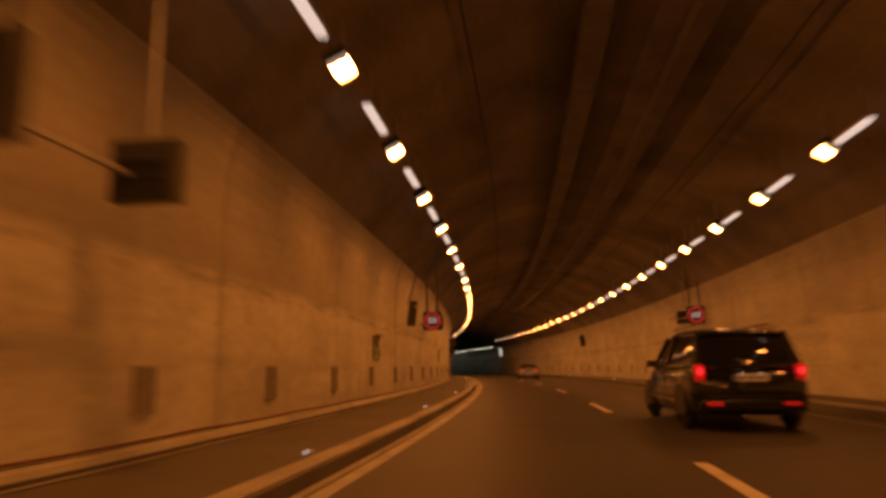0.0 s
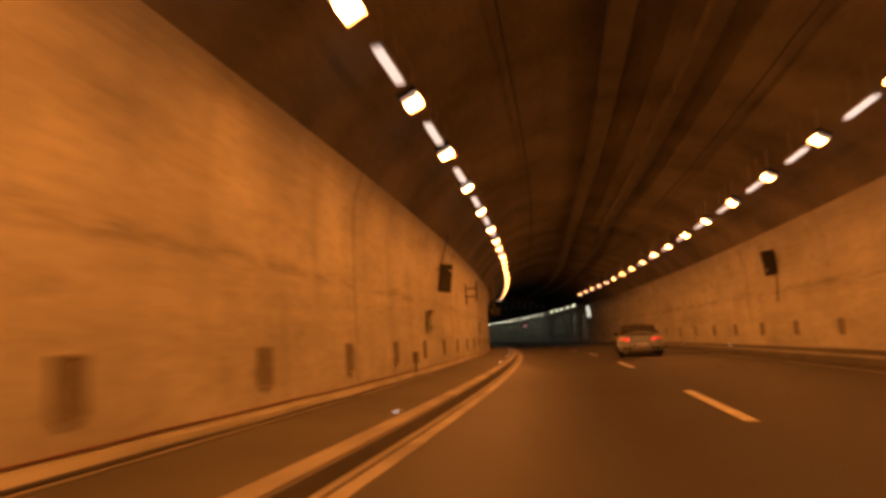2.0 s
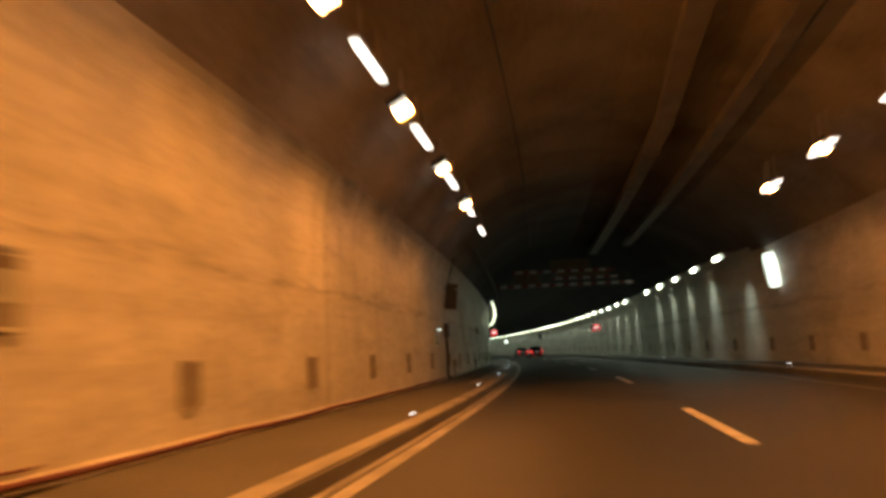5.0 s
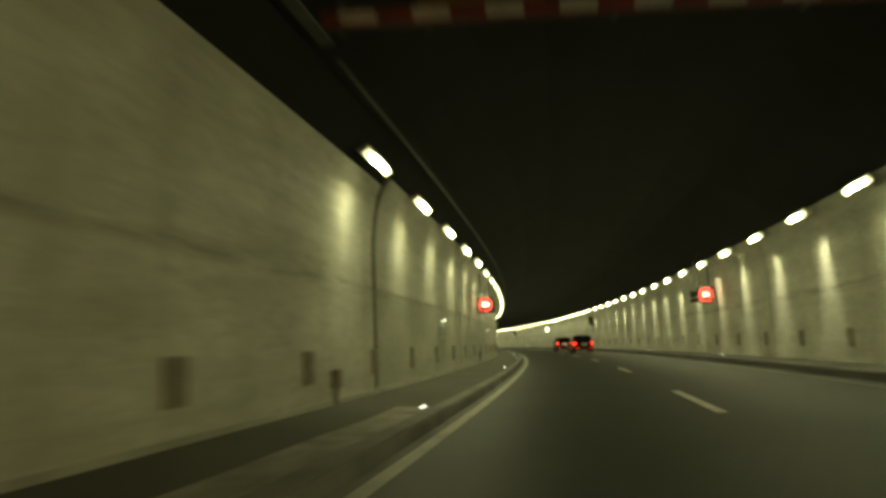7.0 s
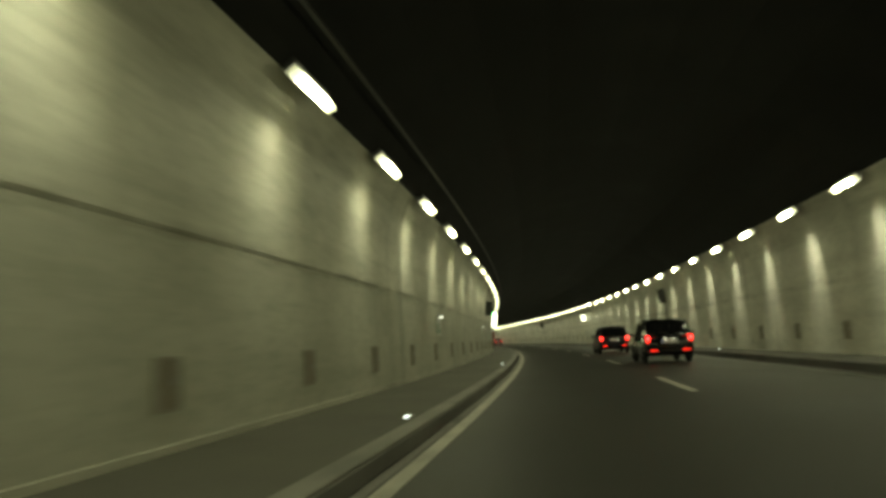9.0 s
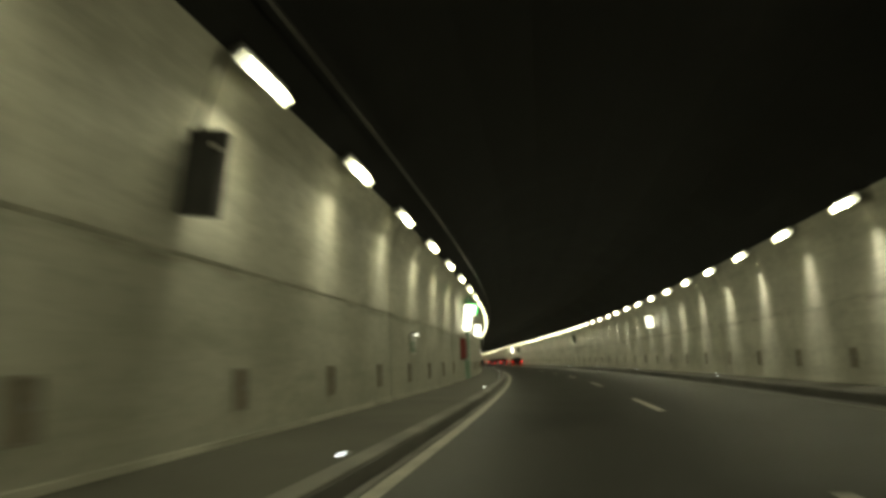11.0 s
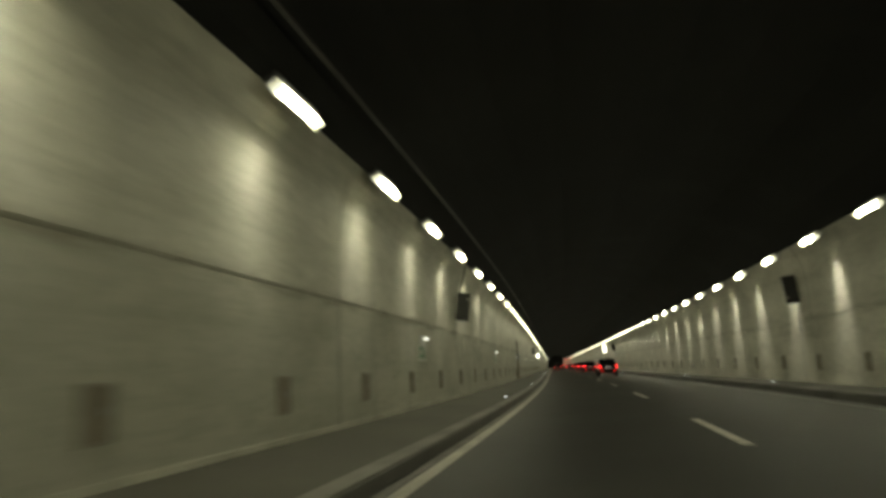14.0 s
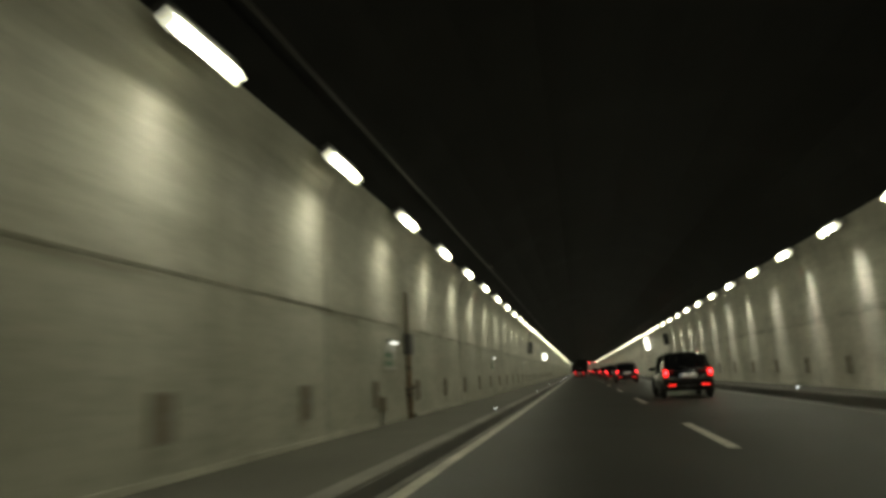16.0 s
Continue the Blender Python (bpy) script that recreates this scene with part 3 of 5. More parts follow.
sod_r.matrix_basis = stand(-31.0, 7.389, 4.92, 180)
sod.matrix_basis, tube.matrix_basis = stand(-32.5, -0.478, 4.92), stand(-34.5, -0.478, 4.92)


M_COVER_OLD = surface("damp_joint", (0.06, 0.052, 0.036), (0.13, 0.115, 0.08), 0.8, big=2, fine=30)
M_JOINT2 = surface("joint_filler", (0.14, 0.135, 0.115), (0.26, 0.25, 0.21), 0.9, big=2, fine=30)

# ---- wall joints, skirting cable, trays and ducts ----
for side, edge, off in (("left", WALL_L, 1), ("right", WALL_R, -1)):
    for i in range(-13, 40):
        s = 131.7 + 12.43 * i
        wl = (edge if off > 0 else edge + widen(s))
        proud = 0.014 if off > 0 and s >= JOIN_L else 0.0
        top = HEAD if s >= (JOIN_L if off > 0 else JOIN_R) else HEAD_OLD
        face = [(wl, 0.2), (wl, 2.18), (wl + off * proud, 2.23), (wl + off * proud, ARCH[0][1])] + [(wl + off * (proud + ARCH[0][0] - x), z - 0.01) for x, z in ARCH[1:top + 1]]
        prof = [(a + off * 0.004, z) for a, z in face] + [(a - off * 0.02, z) for a, z in face[::-1]]
        wide = i == 0 and off > 0
        ob = sweep("wall_joint", prof, s, s + (0.20 if wide else 0.03), 0.05, M_COVER_OLD if wide else M_JOINT2)
        structure(ob, "dark vertical construction joint in the wall", "joint")


def hose(name, a, z, s0, s1, r, sag, material, label, seed, pitch=3.5):
    """A cable that lies along the foot of the wall, lifting at its clips."""
    n, sides = int((s1 - s0) / 0.35), 6
    rng = random.Random(seed)
    lift = [rng.uniform(0.4, 1.0) for _ in range(int((s1 - s0) / pitch) + 3)]
    verts, faces = [], []
    for i in range(n + 1):
        s = s0 + (s1 - s0) * i / n
        u = (s - s0) / pitch
        dip = sag * lift[int(u)] * (1 - (2 * (u % 1) - 1) ** 2)
        for j in range(sides):
            t = 2 * math.pi * j / sides
            verts.append(tuple(place(s, a + r * math.cos(t) + 0.6 * dip, z + r * math.sin(t) - dip)))
    for i in range(n):
        for j in range(sides):
            p, q = i * sides + j, i * sides + (j + 1) % sides
            faces.append((p, q, q + sides, p + sides))
    me = bpy.data.meshes.new(name)
    me.from_pydata(verts, [], faces)
    me.materials.append(material)
    me.polygons.foreach_set("use_smooth", [True] * len(faces))
    return tagged(new(name, me), label, "cable")


M_CABLE = surface("black_cable", (0.02, 0.018, 0.016), (0.05, 0.045, 0.04), 0.6, big=2, fine=30, bump=0.05)
M_REDHOSE = surface("red_cable", (0.10, 0.03, 0.022), (0.17, 0.055, 0.04), 0.6, big=2, fine=30, bump=0.05)
M_FOOT = surface("scuffed_wall_foot", (0.29, 0.285, 0.225), (0.52, 0.505, 0.41), 0.75, big=0.7, fine=14, bump=0.35, stain=(0.24, 0.23, 0.185), stain_scale=0.8, stain_amount=0.8)
hose("floor_cable", WALL_L + 0.014, 0.385, S0 + 1, 88.0, 0.013, 0.02, M_REDHOSE, "thin red-brown cable clipped along the wall foot", 3)
hose("floor_cable", WALL_L + 0.145, 0.245, S0 + 1, 88.0, 0.026, 0.012, M_CABLE, "black service cable lying along the wall foot", 4)
hose("floor_cable", WALL_L + 0.23, 0.23, S0 + 1, 70.0, 0.016, 0.008, M_KERB, "pale plastic conduit lying along the wall foot", 5)
hose("floor_cable", WALL_L + 0.07, 0.295, 84.0, 106.5, 0.028, 0.03, M_REDHOSE, "red cable fixed along the wall foot", 7)
PLINTH = [(WALL_L - 0.02, 0.17), (WALL_L + 0.11, 0.17), (WALL_L + 0.10, 0.23), (WALL_L + 0.06, 0.31), (WALL_L + 0.02, 0.345), (WALL_L + 0.004, 0.352), (WALL_L - 0.02, 0.352)]
structure(sweep("trim_foot_left", PLINTH, S0, 84.0, 0.8, M_FOOT, wobble=0.03), "rough rendered plinth at the foot of the wall", "plinth")
structure(sweep("trim_foot_left_low", [(WALL_L - 0.02, 0.17), (WALL_L + 0.05, 0.17), (WALL_L + 0.05, 0.265), (WALL_L + 0.01, 0.325), (WALL_L - 0.02, 0.325)], 84.0, 107.0, 2.0, M_WALL, wobble=0.02), "rough rendered plinth at the foot of the wall", "plinth")
for name, s0, s1 in (("baseboard_left", 107.5, 225.3), ("baseboard_left_far", 227.5, S1)):
    structure(sweep(name, [(WALL_L - 0.02, 0.17), (WALL_L + 0.022, 0.17), (WALL_L + 0.012, 0.29), (WALL_L - 0.02, 0.31)], s0, s1, 0.6, M_FOOT, wobble=0.012), "scuffed pale rough concrete at the foot of the wall", "plinth")


def tray(name, a, z, s0, s1, width=0.06, shift=False, metal=M_DARK, label="long dark cable tray hung under the vault"):
    prof = [(a - width / 2, z), (a + width / 2, z), (a + width / 2, z + 0.04), (a + width / 2 - 0.01, z + 0.04), (a + width / 2 - 0.01, z + 0.012),
            (a - width / 2 + 0.01, z + 0.012), (a - width / 2 + 0.01, z + 0.04), (a - width / 2, z + 0.04)]
    return tagged(sweep(name, prof, s0, s1, 2.5, metal, shift=shift), label, "cable tray")


M_TRAY = surface("tarnished_tray", (0.07, 0.068, 0.06), (0.15, 0.145, 0.13), 0.7, big=2, fine=30, bump=0.05)
tray("cable_tray", -1.10, 4.80, 107.0, 126.5, 0.16, False, M_TRAY, "grey steel cable tray hung above the wall")
tray("cable_tray", -1.12, 4.80, 127.0, S1, 0.06, False, M_CABLE)
M_DUCT = surface("duct_metal", (0.085, 0.075, 0.06), (0.18, 0.16, 0.13), 0.75, metal=0.0, big=1.5, fine=25, bump=0.1, stain=(0.08, 0.07, 0.06))


def duct(path, width, height, label):
    """A flat duct in flanged sections that follow (s, a, z) points under the vault."""
    e = empty("ceiling_duct", Matrix.Identity(4), label, "duct")
    for i in range(0, len(path) - 1, 3):
        run = path[i:i + 4]
        bm = bmesh.new()
        rings = [[bm.verts.new(place(s, a + da, z + dz)) for da, dz in ((-width / 2, 0), (width / 2, 0), (width / 2, height), (-width / 2, height))] for s, a, z in run]
        for r, q in zip(rings, rings[1:]):
            for j in range(4):
                bm.faces.new((r[j], r[(j + 1) % 4], q[(j + 1) % 4], q[j]))
        bm.faces.new(rings[0])
        bm.faces.new(rings[-1])
        sec = part("duct_section", bm, M_DUCT, e)
        s, a, z = run[0]
        fl = part("flange", boxbm((0.05, width + 0.06, height + 0.04), (0, 0, height / 2)), M_DUCT, sec)
        fl.matrix_local = stand(s, a, z)
    return e


duct([(S0 + 2 * i, 3.0, 6.28) for i in range(0, 54)] + [(75, 3.2, 6.27), (80, 3.5, 6.25), (86, 3.85, 6.22), (92, 4.15, 6.18), (98, 4.4, 6.15)] + [(100 + 2.5 * i, 4.5, 6.13) for i in range(10)], 0.42, 0.24, "wide grey metal duct along the crown of the vault")
duct([(S0 + 2 * i, 4.6, 6.16) for i in range(0, 52)] + [(69, 4.7, 6.16), (71, 5.0, 6.12), (73.5, 5.0, 6.12), (80, 5.25, 6.05), (87, 5.55, 5.98), (94, 5.75, 5.93)] + [(96 + 2.5 * i, 5.8, 5.92) for i in range(10)], 0.36, 0.24, "grey metal cable duct with a sideways kink")
hose("ceiling_cable", 1.0, 6.12, S0 + 1, 118.0, 0.02, 0.03, M_CABLE, "black cable clipped under the vault", 11, 4.0)
hose("ceiling_cable", 6.0, 6.0, S0 + 1, 118.0, 0.02, 0.03, M_CABLE, "black cable clipped under the vault", 12, 4.0)


# ---- small fixtures along the walls ----
M_COVER = surface("cover_plate", (0.16, 0.14, 0.105), (0.28, 0.25, 0.19), 0.7, big=4, fine=40, bump=0.2)
M_COVER_RIM = surface("cover_rim", (0.22, 0.195, 0.15), (0.34, 0.31, 0.25), 0.7, big=4, fine=40)
cover = empty("wall_cover", Matrix.Identity(4), "small dark metal service cover low on the wall", "cover", "service covers along the wall")
part("plate", boxbm((0.30, 0.03, 0.42), (0, 0, 0), 0.006), M_COVER, cover)
bm = bmesh.new()
for x, z, w, h in ((-0.165, 0, 0.03, 0.48), (0.165, 0, 0.03, 0.48), (0, 0.225, 0.30, 0.03), (0, -0.225, 0.30, 0.03)):
    box(bm, (w, 0.05, h), (x, 0, z))
part("rim", bm, M_COVER_RIM, cover)
part("latch", boxbm((0.03, 0.03, 0.07), (0.09, -0.02, 0.02), 0.006), M_STEEL, cover, "small steel latch")
COVER_K = [-12, 0, 6, 16, 32, 45, 58, 72, 110]
COVER_S = [-4.8, 37.23, 58.15, 93.66, 148.89, 194.7, 239.83, 288.95, 421.0]
for k in range(-18, 100):
    s = float(np.interp(k, COVER_K, COVER_S)) if k > -12 else -4.8 + 3.5 * (k + 12)
    if not 221 < s < 230:
        copy_thing(cover, stand(s, WALL_L + 0.012, 0.87 if s < 108 else 0.82))
for k in range(-2, 92):
    s = 28.8 + 3.52 * k
    copy_thing(cover, stand(s, WALL_R + widen(s) - 0.012, 0.85, 180))
cover.matrix_basis = stand(-30.0, WALL_L + 0.012, 0.87)

M_STUD = glow("stud_light", (0.85, 0.92, 1.0), 5.0, True)
stud = empty("kerb_stud", Matrix.Identity(4), "low aluminium road stud with a bright white marker light", "road stud", "studs along the kerbs")
bm = bmesh.new()
box(bm, (0.12, 0.12, 0.03), (0, 0, 0.01), 0.012)
part("base", bm, M_STEEL, stud)
part("marker_lens", boxbm((0.03, 0.055, 0.018), (-0.058, 0, 0.020), 0.004), M_STUD, stud, "glowing white marker lens")
STUDS = [15.2 + 8.75 * k for k in range(-3, 14) if k != 4] + [144.9 + 17.47 * k for k in range(0, 26)]
for s in STUDS:
    copy_thing(stud, stand(s, -0.56, 0.168))
    copy_thing(stud, stand(s + 4.0, 8.14 + widen(s), 0.215))
stud.matrix_basis = stand(-28.0, -0.56, 0.168)

# dim sign boxes that stand out from the wall
M_SIGNBOX = surface("sign_box", (0.025, 0.024, 0.022), (0.055, 0.052, 0.048), 0.4, big=3, fine=30, bump=0.05)
M_PALE = surface("pale_enamel", (0.55, 0.54, 0.50), (0.72, 0.71, 0.67), 0.45, big=3, fine=30, bump=0.05)
M_GREEN = surface("sign_green", (0.12, 0.22, 0.13), (0.17, 0.28, 0.18), 0.45, big=5, fine=30, bump=0.03)
M_LIT = glow("lit_sign", (1.0, 0.96, 0.80), 5.0)
M_LIT_GREEN = glow("lit_green", (0.04, 0.75, 0.16), 3.6, True)
M_EXIT_TUBE = glow("exit_tube", (1.0, 0.98, 0.85), 1.6, True)


def sign_box(width, height, depth=0.16):
    e = empty("sign_box", Matrix.Identity(4), "dark unlit sign box standing out from the wall", "sign", "unlit sign boxes")
    part("case", boxbm((depth, width, height), (0, 0, 0), 0.015), M_SIGNBOX, e)
    part("face", boxbm((0.012, width - 0.07, height - 0.07), (-depth / 2 - 0.004, 0, 0), 0.004), M_DARK, e, "dark switched-off face")
    for z in (-height * 0.32, height * 0.32):
        part("bracket", boxbm((0.05, 0.2, 0.05), (0.02, width / 2 + 0.06, z)), M_STEEL, e)
    part("conduit", rod(bmesh.new(), (0.06, 0.19, height * 0.4), (0.12, 0.03, 1.38), 0.018, 6), M_DARK, e)
    part("lamp_cap", boxbm((0.06, 0.07, 0.05), (-depth / 2 - 0.02, -width / 2 + 0.05, height * 0.28), 0.01), M_PALE, e, "small pale cap")
    return e


LEAN = Matrix.Rotation(radians(7), 4, "X")  # the boxes lean inwards with the arch of the wall
FLIP = Matrix.Rotation(math.pi - radians(7), 4, "X")
slim = sign_box(0.26, 0.84)
slim.matrix_basis = stand(22.2, WALL_L + 0.20, 2.86) @ LEAN
sb = sign_box(0.40, 0.88)
sb.matrix_basis = stand(-18.0, WALL_L + 0.27, 3.0) @ LEAN
for s in (54.0, 107.2, 196.7, 267.3, 337.0):
    copy_thing(sb, stand(s, WALL_L + 0.27, 3.0) @ LEAN)
for s in (58.2, 196.5, 269.3, 340.0):
    copy_thing(sb, stand(s, WALL_R + widen(s) - 0.24, 3.15) @ FLIP)


# ---- speed signs: lit ring and figures, with a dark companion box ----
M_RING = glow("red_ring", (1.0, 0.06, 0.055), 7.0)
M_DIGIT = glow("white_figures", (1.0, 0.90, 0.88), 3.2, True)


def words(name, text, size, parent, material, at, label=""):
    cu = bpy.data.curves.new(name, "FONT")
    cu.body, cu.size, cu.align_x, cu.align_y, cu.extrude = text, size, "CENTER", "CENTER", 0.004
    tmp = bpy.data.objects.new(name, cu)
    scene.collection.objects.link(tmp)
    me = bpy.data.meshes.new_from_object(tmp.evaluated_get(bpy.context.evaluated_depsgraph_get()))
    bpy.data.objects.remove(tmp)
    me.materials.clear()
    me.materials.append(material)
    ob = new(name, me)
    ob.parent = parent
    ob.matrix_local = at
    if label:
        tagged(ob, label)
    return ob


FACE = Matrix.Rotation(math.radians(-90), 4, "Z") @ Matrix.Rotation(math.radians(90), 4, "X")  # reads from behind the sign's -x side


def speed_sign(lit=True, lift=1.9):
    e = empty("speed_sign", Matrix.Identity(4), "lit speed limit sign, red ring round white 80, hung from poles" if lit else "dark switched-off speed limit sign hung from poles", "sign", "speed limit signs")
    part("case", boxbm((0.14, 0.70, 0.70), (0, 0, 0), 0.02), M_SIGNBOX, e)
    part("face_plate", rod(bmesh.new(), (-0.071, 0, 0), (-0.076, 0, 0), 0.315, 40), M_DARK, e, "black round face")
    bm = bmesh.new()
    for r, n in ((0.262, 52), (0.292, 58)):
        for i in range(n):
            t = 2 * math.pi * i / n
            y, z = r * math.cos(t), r * math.sin(t)
            rod(bm, (-0.076, y, z), (-0.088, y, z), 0.0125, 6, 0.008)
    part("red_ring", bm, M_RING if lit else M_DARK, e, "ring of glowing red diodes" if lit else "ring of dark diodes")
    if lit:
        for y, digit in ((0.085, "8"), (-0.085, "0")):
            words("digit", digit, 0.30, e, M_DIGIT, Matrix.Translation((-0.078, y, 0)) @ FACE, "glowing white digit")
    for y in (-0.2, 0.2):
        part("pole", rod(bmesh.new(), (0.05, y, 0.3), (0.05, y + 0.05, lift), 0.03), M_DARK, e)
    part("stay", boxbm((0.05, 0.75, 0.05), (0.06, 0.6, -0.12)), M_STEEL, e)
    return e


def sign_companion(reach):
    e = empty("message_box", Matrix.Identity(4), "square dark switched-off message box hung from poles", "sign", "message boxes")
    part("case", boxbm((0.16, 0.60, 0.54), (0, 0, 0), 0.02), M_SIGNBOX, e)
    part("face", boxbm((0.01, 0.52, 0.46), (-0.084, 0, 0), 0.003), M_DARK, e)
    for z in (0.07, -0.08):
        part("visor", boxbm((0.05, 0.42, 0.012), (-0.105, 0, z)), M_DARK, e)
    part("pole", rod(bmesh.new(), (0.03, 0, 0.2), (0.03, 0, 1.9), 0.025), M_STEEL, e)
    part("stay", boxbm((reach, 0.05, 0.05), (-reach / 2, 0.12, -0.03)), M_STEEL, e)
    return e


on, off = speed_sign(True), speed_sign(False)
comp, comp_long = sign_companion(1.75), sign_companion(2.45)
on.matrix_basis = stand(25.7, -1.54, 2.83)
copy_thing(on, stand(150.1, -1.55, 2.82))
MIRROR_POLES = [(27.6, 8.82, 3.0), (151.1, 8.21, 2.85)]
for s, a, z in MIRROR_POLES:
    copy_thing(on, stand(s, a, z))
off.matrix_basis = stand(2.5, -1.38, 2.74)
comp_long.matrix_basis = stand(28.3, -1.63, 2.93)
comp.matrix_basis = stand(4.35, -1.32, 2.72)
for s, a, z in ((76.2, -1.36, 2.74), (152.0, -1.53, 2.79), (29.4, 8.85, 3.03), (153.1, 8.25, 2.89)):
    copy_thing(comp, stand(s, a, z))

# an empty sign frame
fr = empty("steel_frame", stand(62.1, -1.75, 3.1), "empty dark steel sign frame on the wall", "frame")
for y in (-0.2, 0.25):
    part("upright", boxbm((0.05, 0.05, 0.9), (0, y, 0.0 if y < 0 else -0.1)), M_DARK, fr)
for z in (-0.22, 0.12):
    part("crossbar", boxbm((0.05, 0.62, 0.05), (0.03, 0.1, z)), M_DARK, fr)


# ---- escape route signs on the wall, each under its small lamp ----
M_DULL = surface("dull_panel", (0.40, 0.41, 0.33), (0.52, 0.53, 0.44), 0.6, big=3, fine=30, bump=0.05)


def exit_sign(lit):
    e = empty("escape_sign", Matrix.Identity(4), "green and white escape sign under a small lamp" if lit else "dull unlit green escape sign on the wall", "sign", "escape signs")
    part("panel", boxbm((0.92, 0.03, 0.56), (0, 0, 0), 0.006), M_DULL if lit else M_COVER, e)
    part("green_field", boxbm((0.56, 0.01, 0.27), (-0.10, -0.018, -0.07), 0.003), M_GREEN, e, "green lower field")
    part("pale_field", boxbm((0.30, 0.01, 0.24), (0.28, -0.018, 0.06), 0.003), M_PALE if lit else M_DULL, e, "pale field beside the green")
    part("white_bar", boxbm((0.30, 0.006, 0.05), (-0.06, -0.025, -0.07)), M_DULL, e)
    part("arrow", rod(bmesh.new(), (-0.36, -0.027, -0.07), (-0.24, -0.027, -0.07), 0.07, 3, 0.0), M_DULL, e)
    part("lower_strip", boxbm((0.92, 0.014, 0.035), (0, -0.02, -0.25), 0.004), M_PALE if lit else M_DULL, e, "pale lower edge")
    case = part("lamp_case", boxbm((0.62, 0.14, 0.04), (0, -0.09, 0.30), 0.012), M_STEEL, e)
    part("lamp_stem", boxbm((0.08, 0.10, 0.03), (0, -0.02, 0.27)), M_DARK, case)
    if lit:
        part("lamp_tube", boxbm((0.26, 0.09, 0.05), (0.06, -0.10, 0.257), 0.012), M_EXIT_TUBE, e, "glowing lamp tube")
    return e


ex, ex_off = exit_sign(True), exit_sign(False)
ex.matrix_basis = stand(105.0, WALL_L + 0.02, 1.56)
for s in (139.4, 156.8, 174.2, 191.7, 209.1, 244.1, 262.0, 279.3, 296.9, 314.2, 331.5):
    copy_thing(ex, stand(s, WALL_L + 0.02, 1.56))
ex_off.matrix_basis = stand(16.8, WALL_L + 0.02, 1.6)
for s in (34.8, 52.0, 69.6, 87.3):
    copy_thing(ex_off, stand(s, WALL_L + 0.02, 1.62))

# ---- rusty downpipes with a box, and damp stains round them ----
M_RUST = surface("rusty_iron", (0.035, 0.031, 0.025), (0.085, 0.072, 0.055), 0.85, big=3, fine=25, bump=0.4)
M_DAMP = surface("damp_stain", (0.10, 0.085, 0.06), (0.22, 0.19, 0.14), 0.5, big=2.5, fine=12, bump=0.2)
M_OCHRE = surface("ochre_rust", (0.13, 0.10, 0.065), (0.27, 0.20, 0.13), 0.9, big=3, fine=25, bump=0.4)


def ragged_patch(width, height, seed, lean=0.0):
    """A thin crust of deposit with an uneven outline, centred on its foot."""
    rng, bm, n = random.Random(seed), bmesh.new(), 14
    front, back = [], []
    for side in (-1, 1):
        for i in range(n + 1):
            u = i / n if side < 0 else 1 - i / n
            w = width * (0.30 + 0.20 * math.sin(7 * u + seed) + 0.16 * rng.random()) * min(1, 6 * u + 0.3, 6 * (1 - u) + 0.2)
            x, z = side * w + lean * u + 0.02 * rng.random(), height * u
            front.append(bm.verts.new((x, -0.004, z)))
            back.append(bm.verts.new((x, 0.006, z)))
    k = len(front)
    for i in range(k):
        bm.faces.new((front[i], front[(i + 1) % k], back[(i + 1) % k], back[i]))
    bm.faces.new(front)
    bm.faces.new(back[::-1])
    bmesh.ops.triangulate(bm, faces=[f for f in bm.faces if len(f.verts) > 4])
    return bm


for s, thick, tall, iron in ((107.0, 0.045, 1.6, M_RUST), (298.4, 0.055, 1.75, M_OCHRE)):
    e = empty("downpipe", stand(s, WALL_L + 0.06, 0.225), "rusty brown downpipe with a junction box on the wall", "pipe")
    part("pipe", rod(bmesh.new(), (0, 0, 0), (0, 0, tall), thick, 10), iron, e)
    part("junction_box", boxbm((0.34, 0.16, 0.46), (-0.02, -0.02, 1.62), 0.02), M_SIGNBOX, e)
    for z in (0.5, 1.1):
        part("clip", boxbm((0.2, 0.1, 0.04), (0, 0.0, z)), M_DARK, e)
    if iron is M_OCHRE:
        part("conduit_cover", boxbm((0.22, 0.07, 0.95), (-0.04, 0.0, 2.32), 0.012), M_DAMP, e, "grimy grey-brown conduit cover")
        part("rust_crust", ragged_patch(0.42, 1.05, 4, 0.05), M_OCHRE, e, "rust run on the wall", at=Matrix.Translation((0.05, 0.05, 0.02)))
        part("rust_crust", ragged_patch(0.20, 0.55, 9), M_OCHRE, e, "rust run on the wall", at=Matrix.Translation((0.42, 0.05, 0.25)))
        part("valve_arm", rod(bmesh.new(), (-0.32, -0.02, 0.62), (0.28, -0.02, 0.66), 0.035, 8), M_RUST, e)
    else:
        part("side_box", boxbm((0.30, 0.10, 0.40), (0.34, 0.0, 0.66), 0.015), M_COVER, e, "small brown metal box")
    part("foot_elbow", rod(bmesh.new(), (0, 0, 0.08), (0.22, -0.05, 0.05), 0.045, 8), M_RUST, e)
# sooty runs and broken crust on the wall before the newer bore
M_RUN = surface("sooty_run", (0.27, 0.25, 0.195), (0.44, 0.42, 0.33), 0.7, big=3, fine=16, bump=0.25)
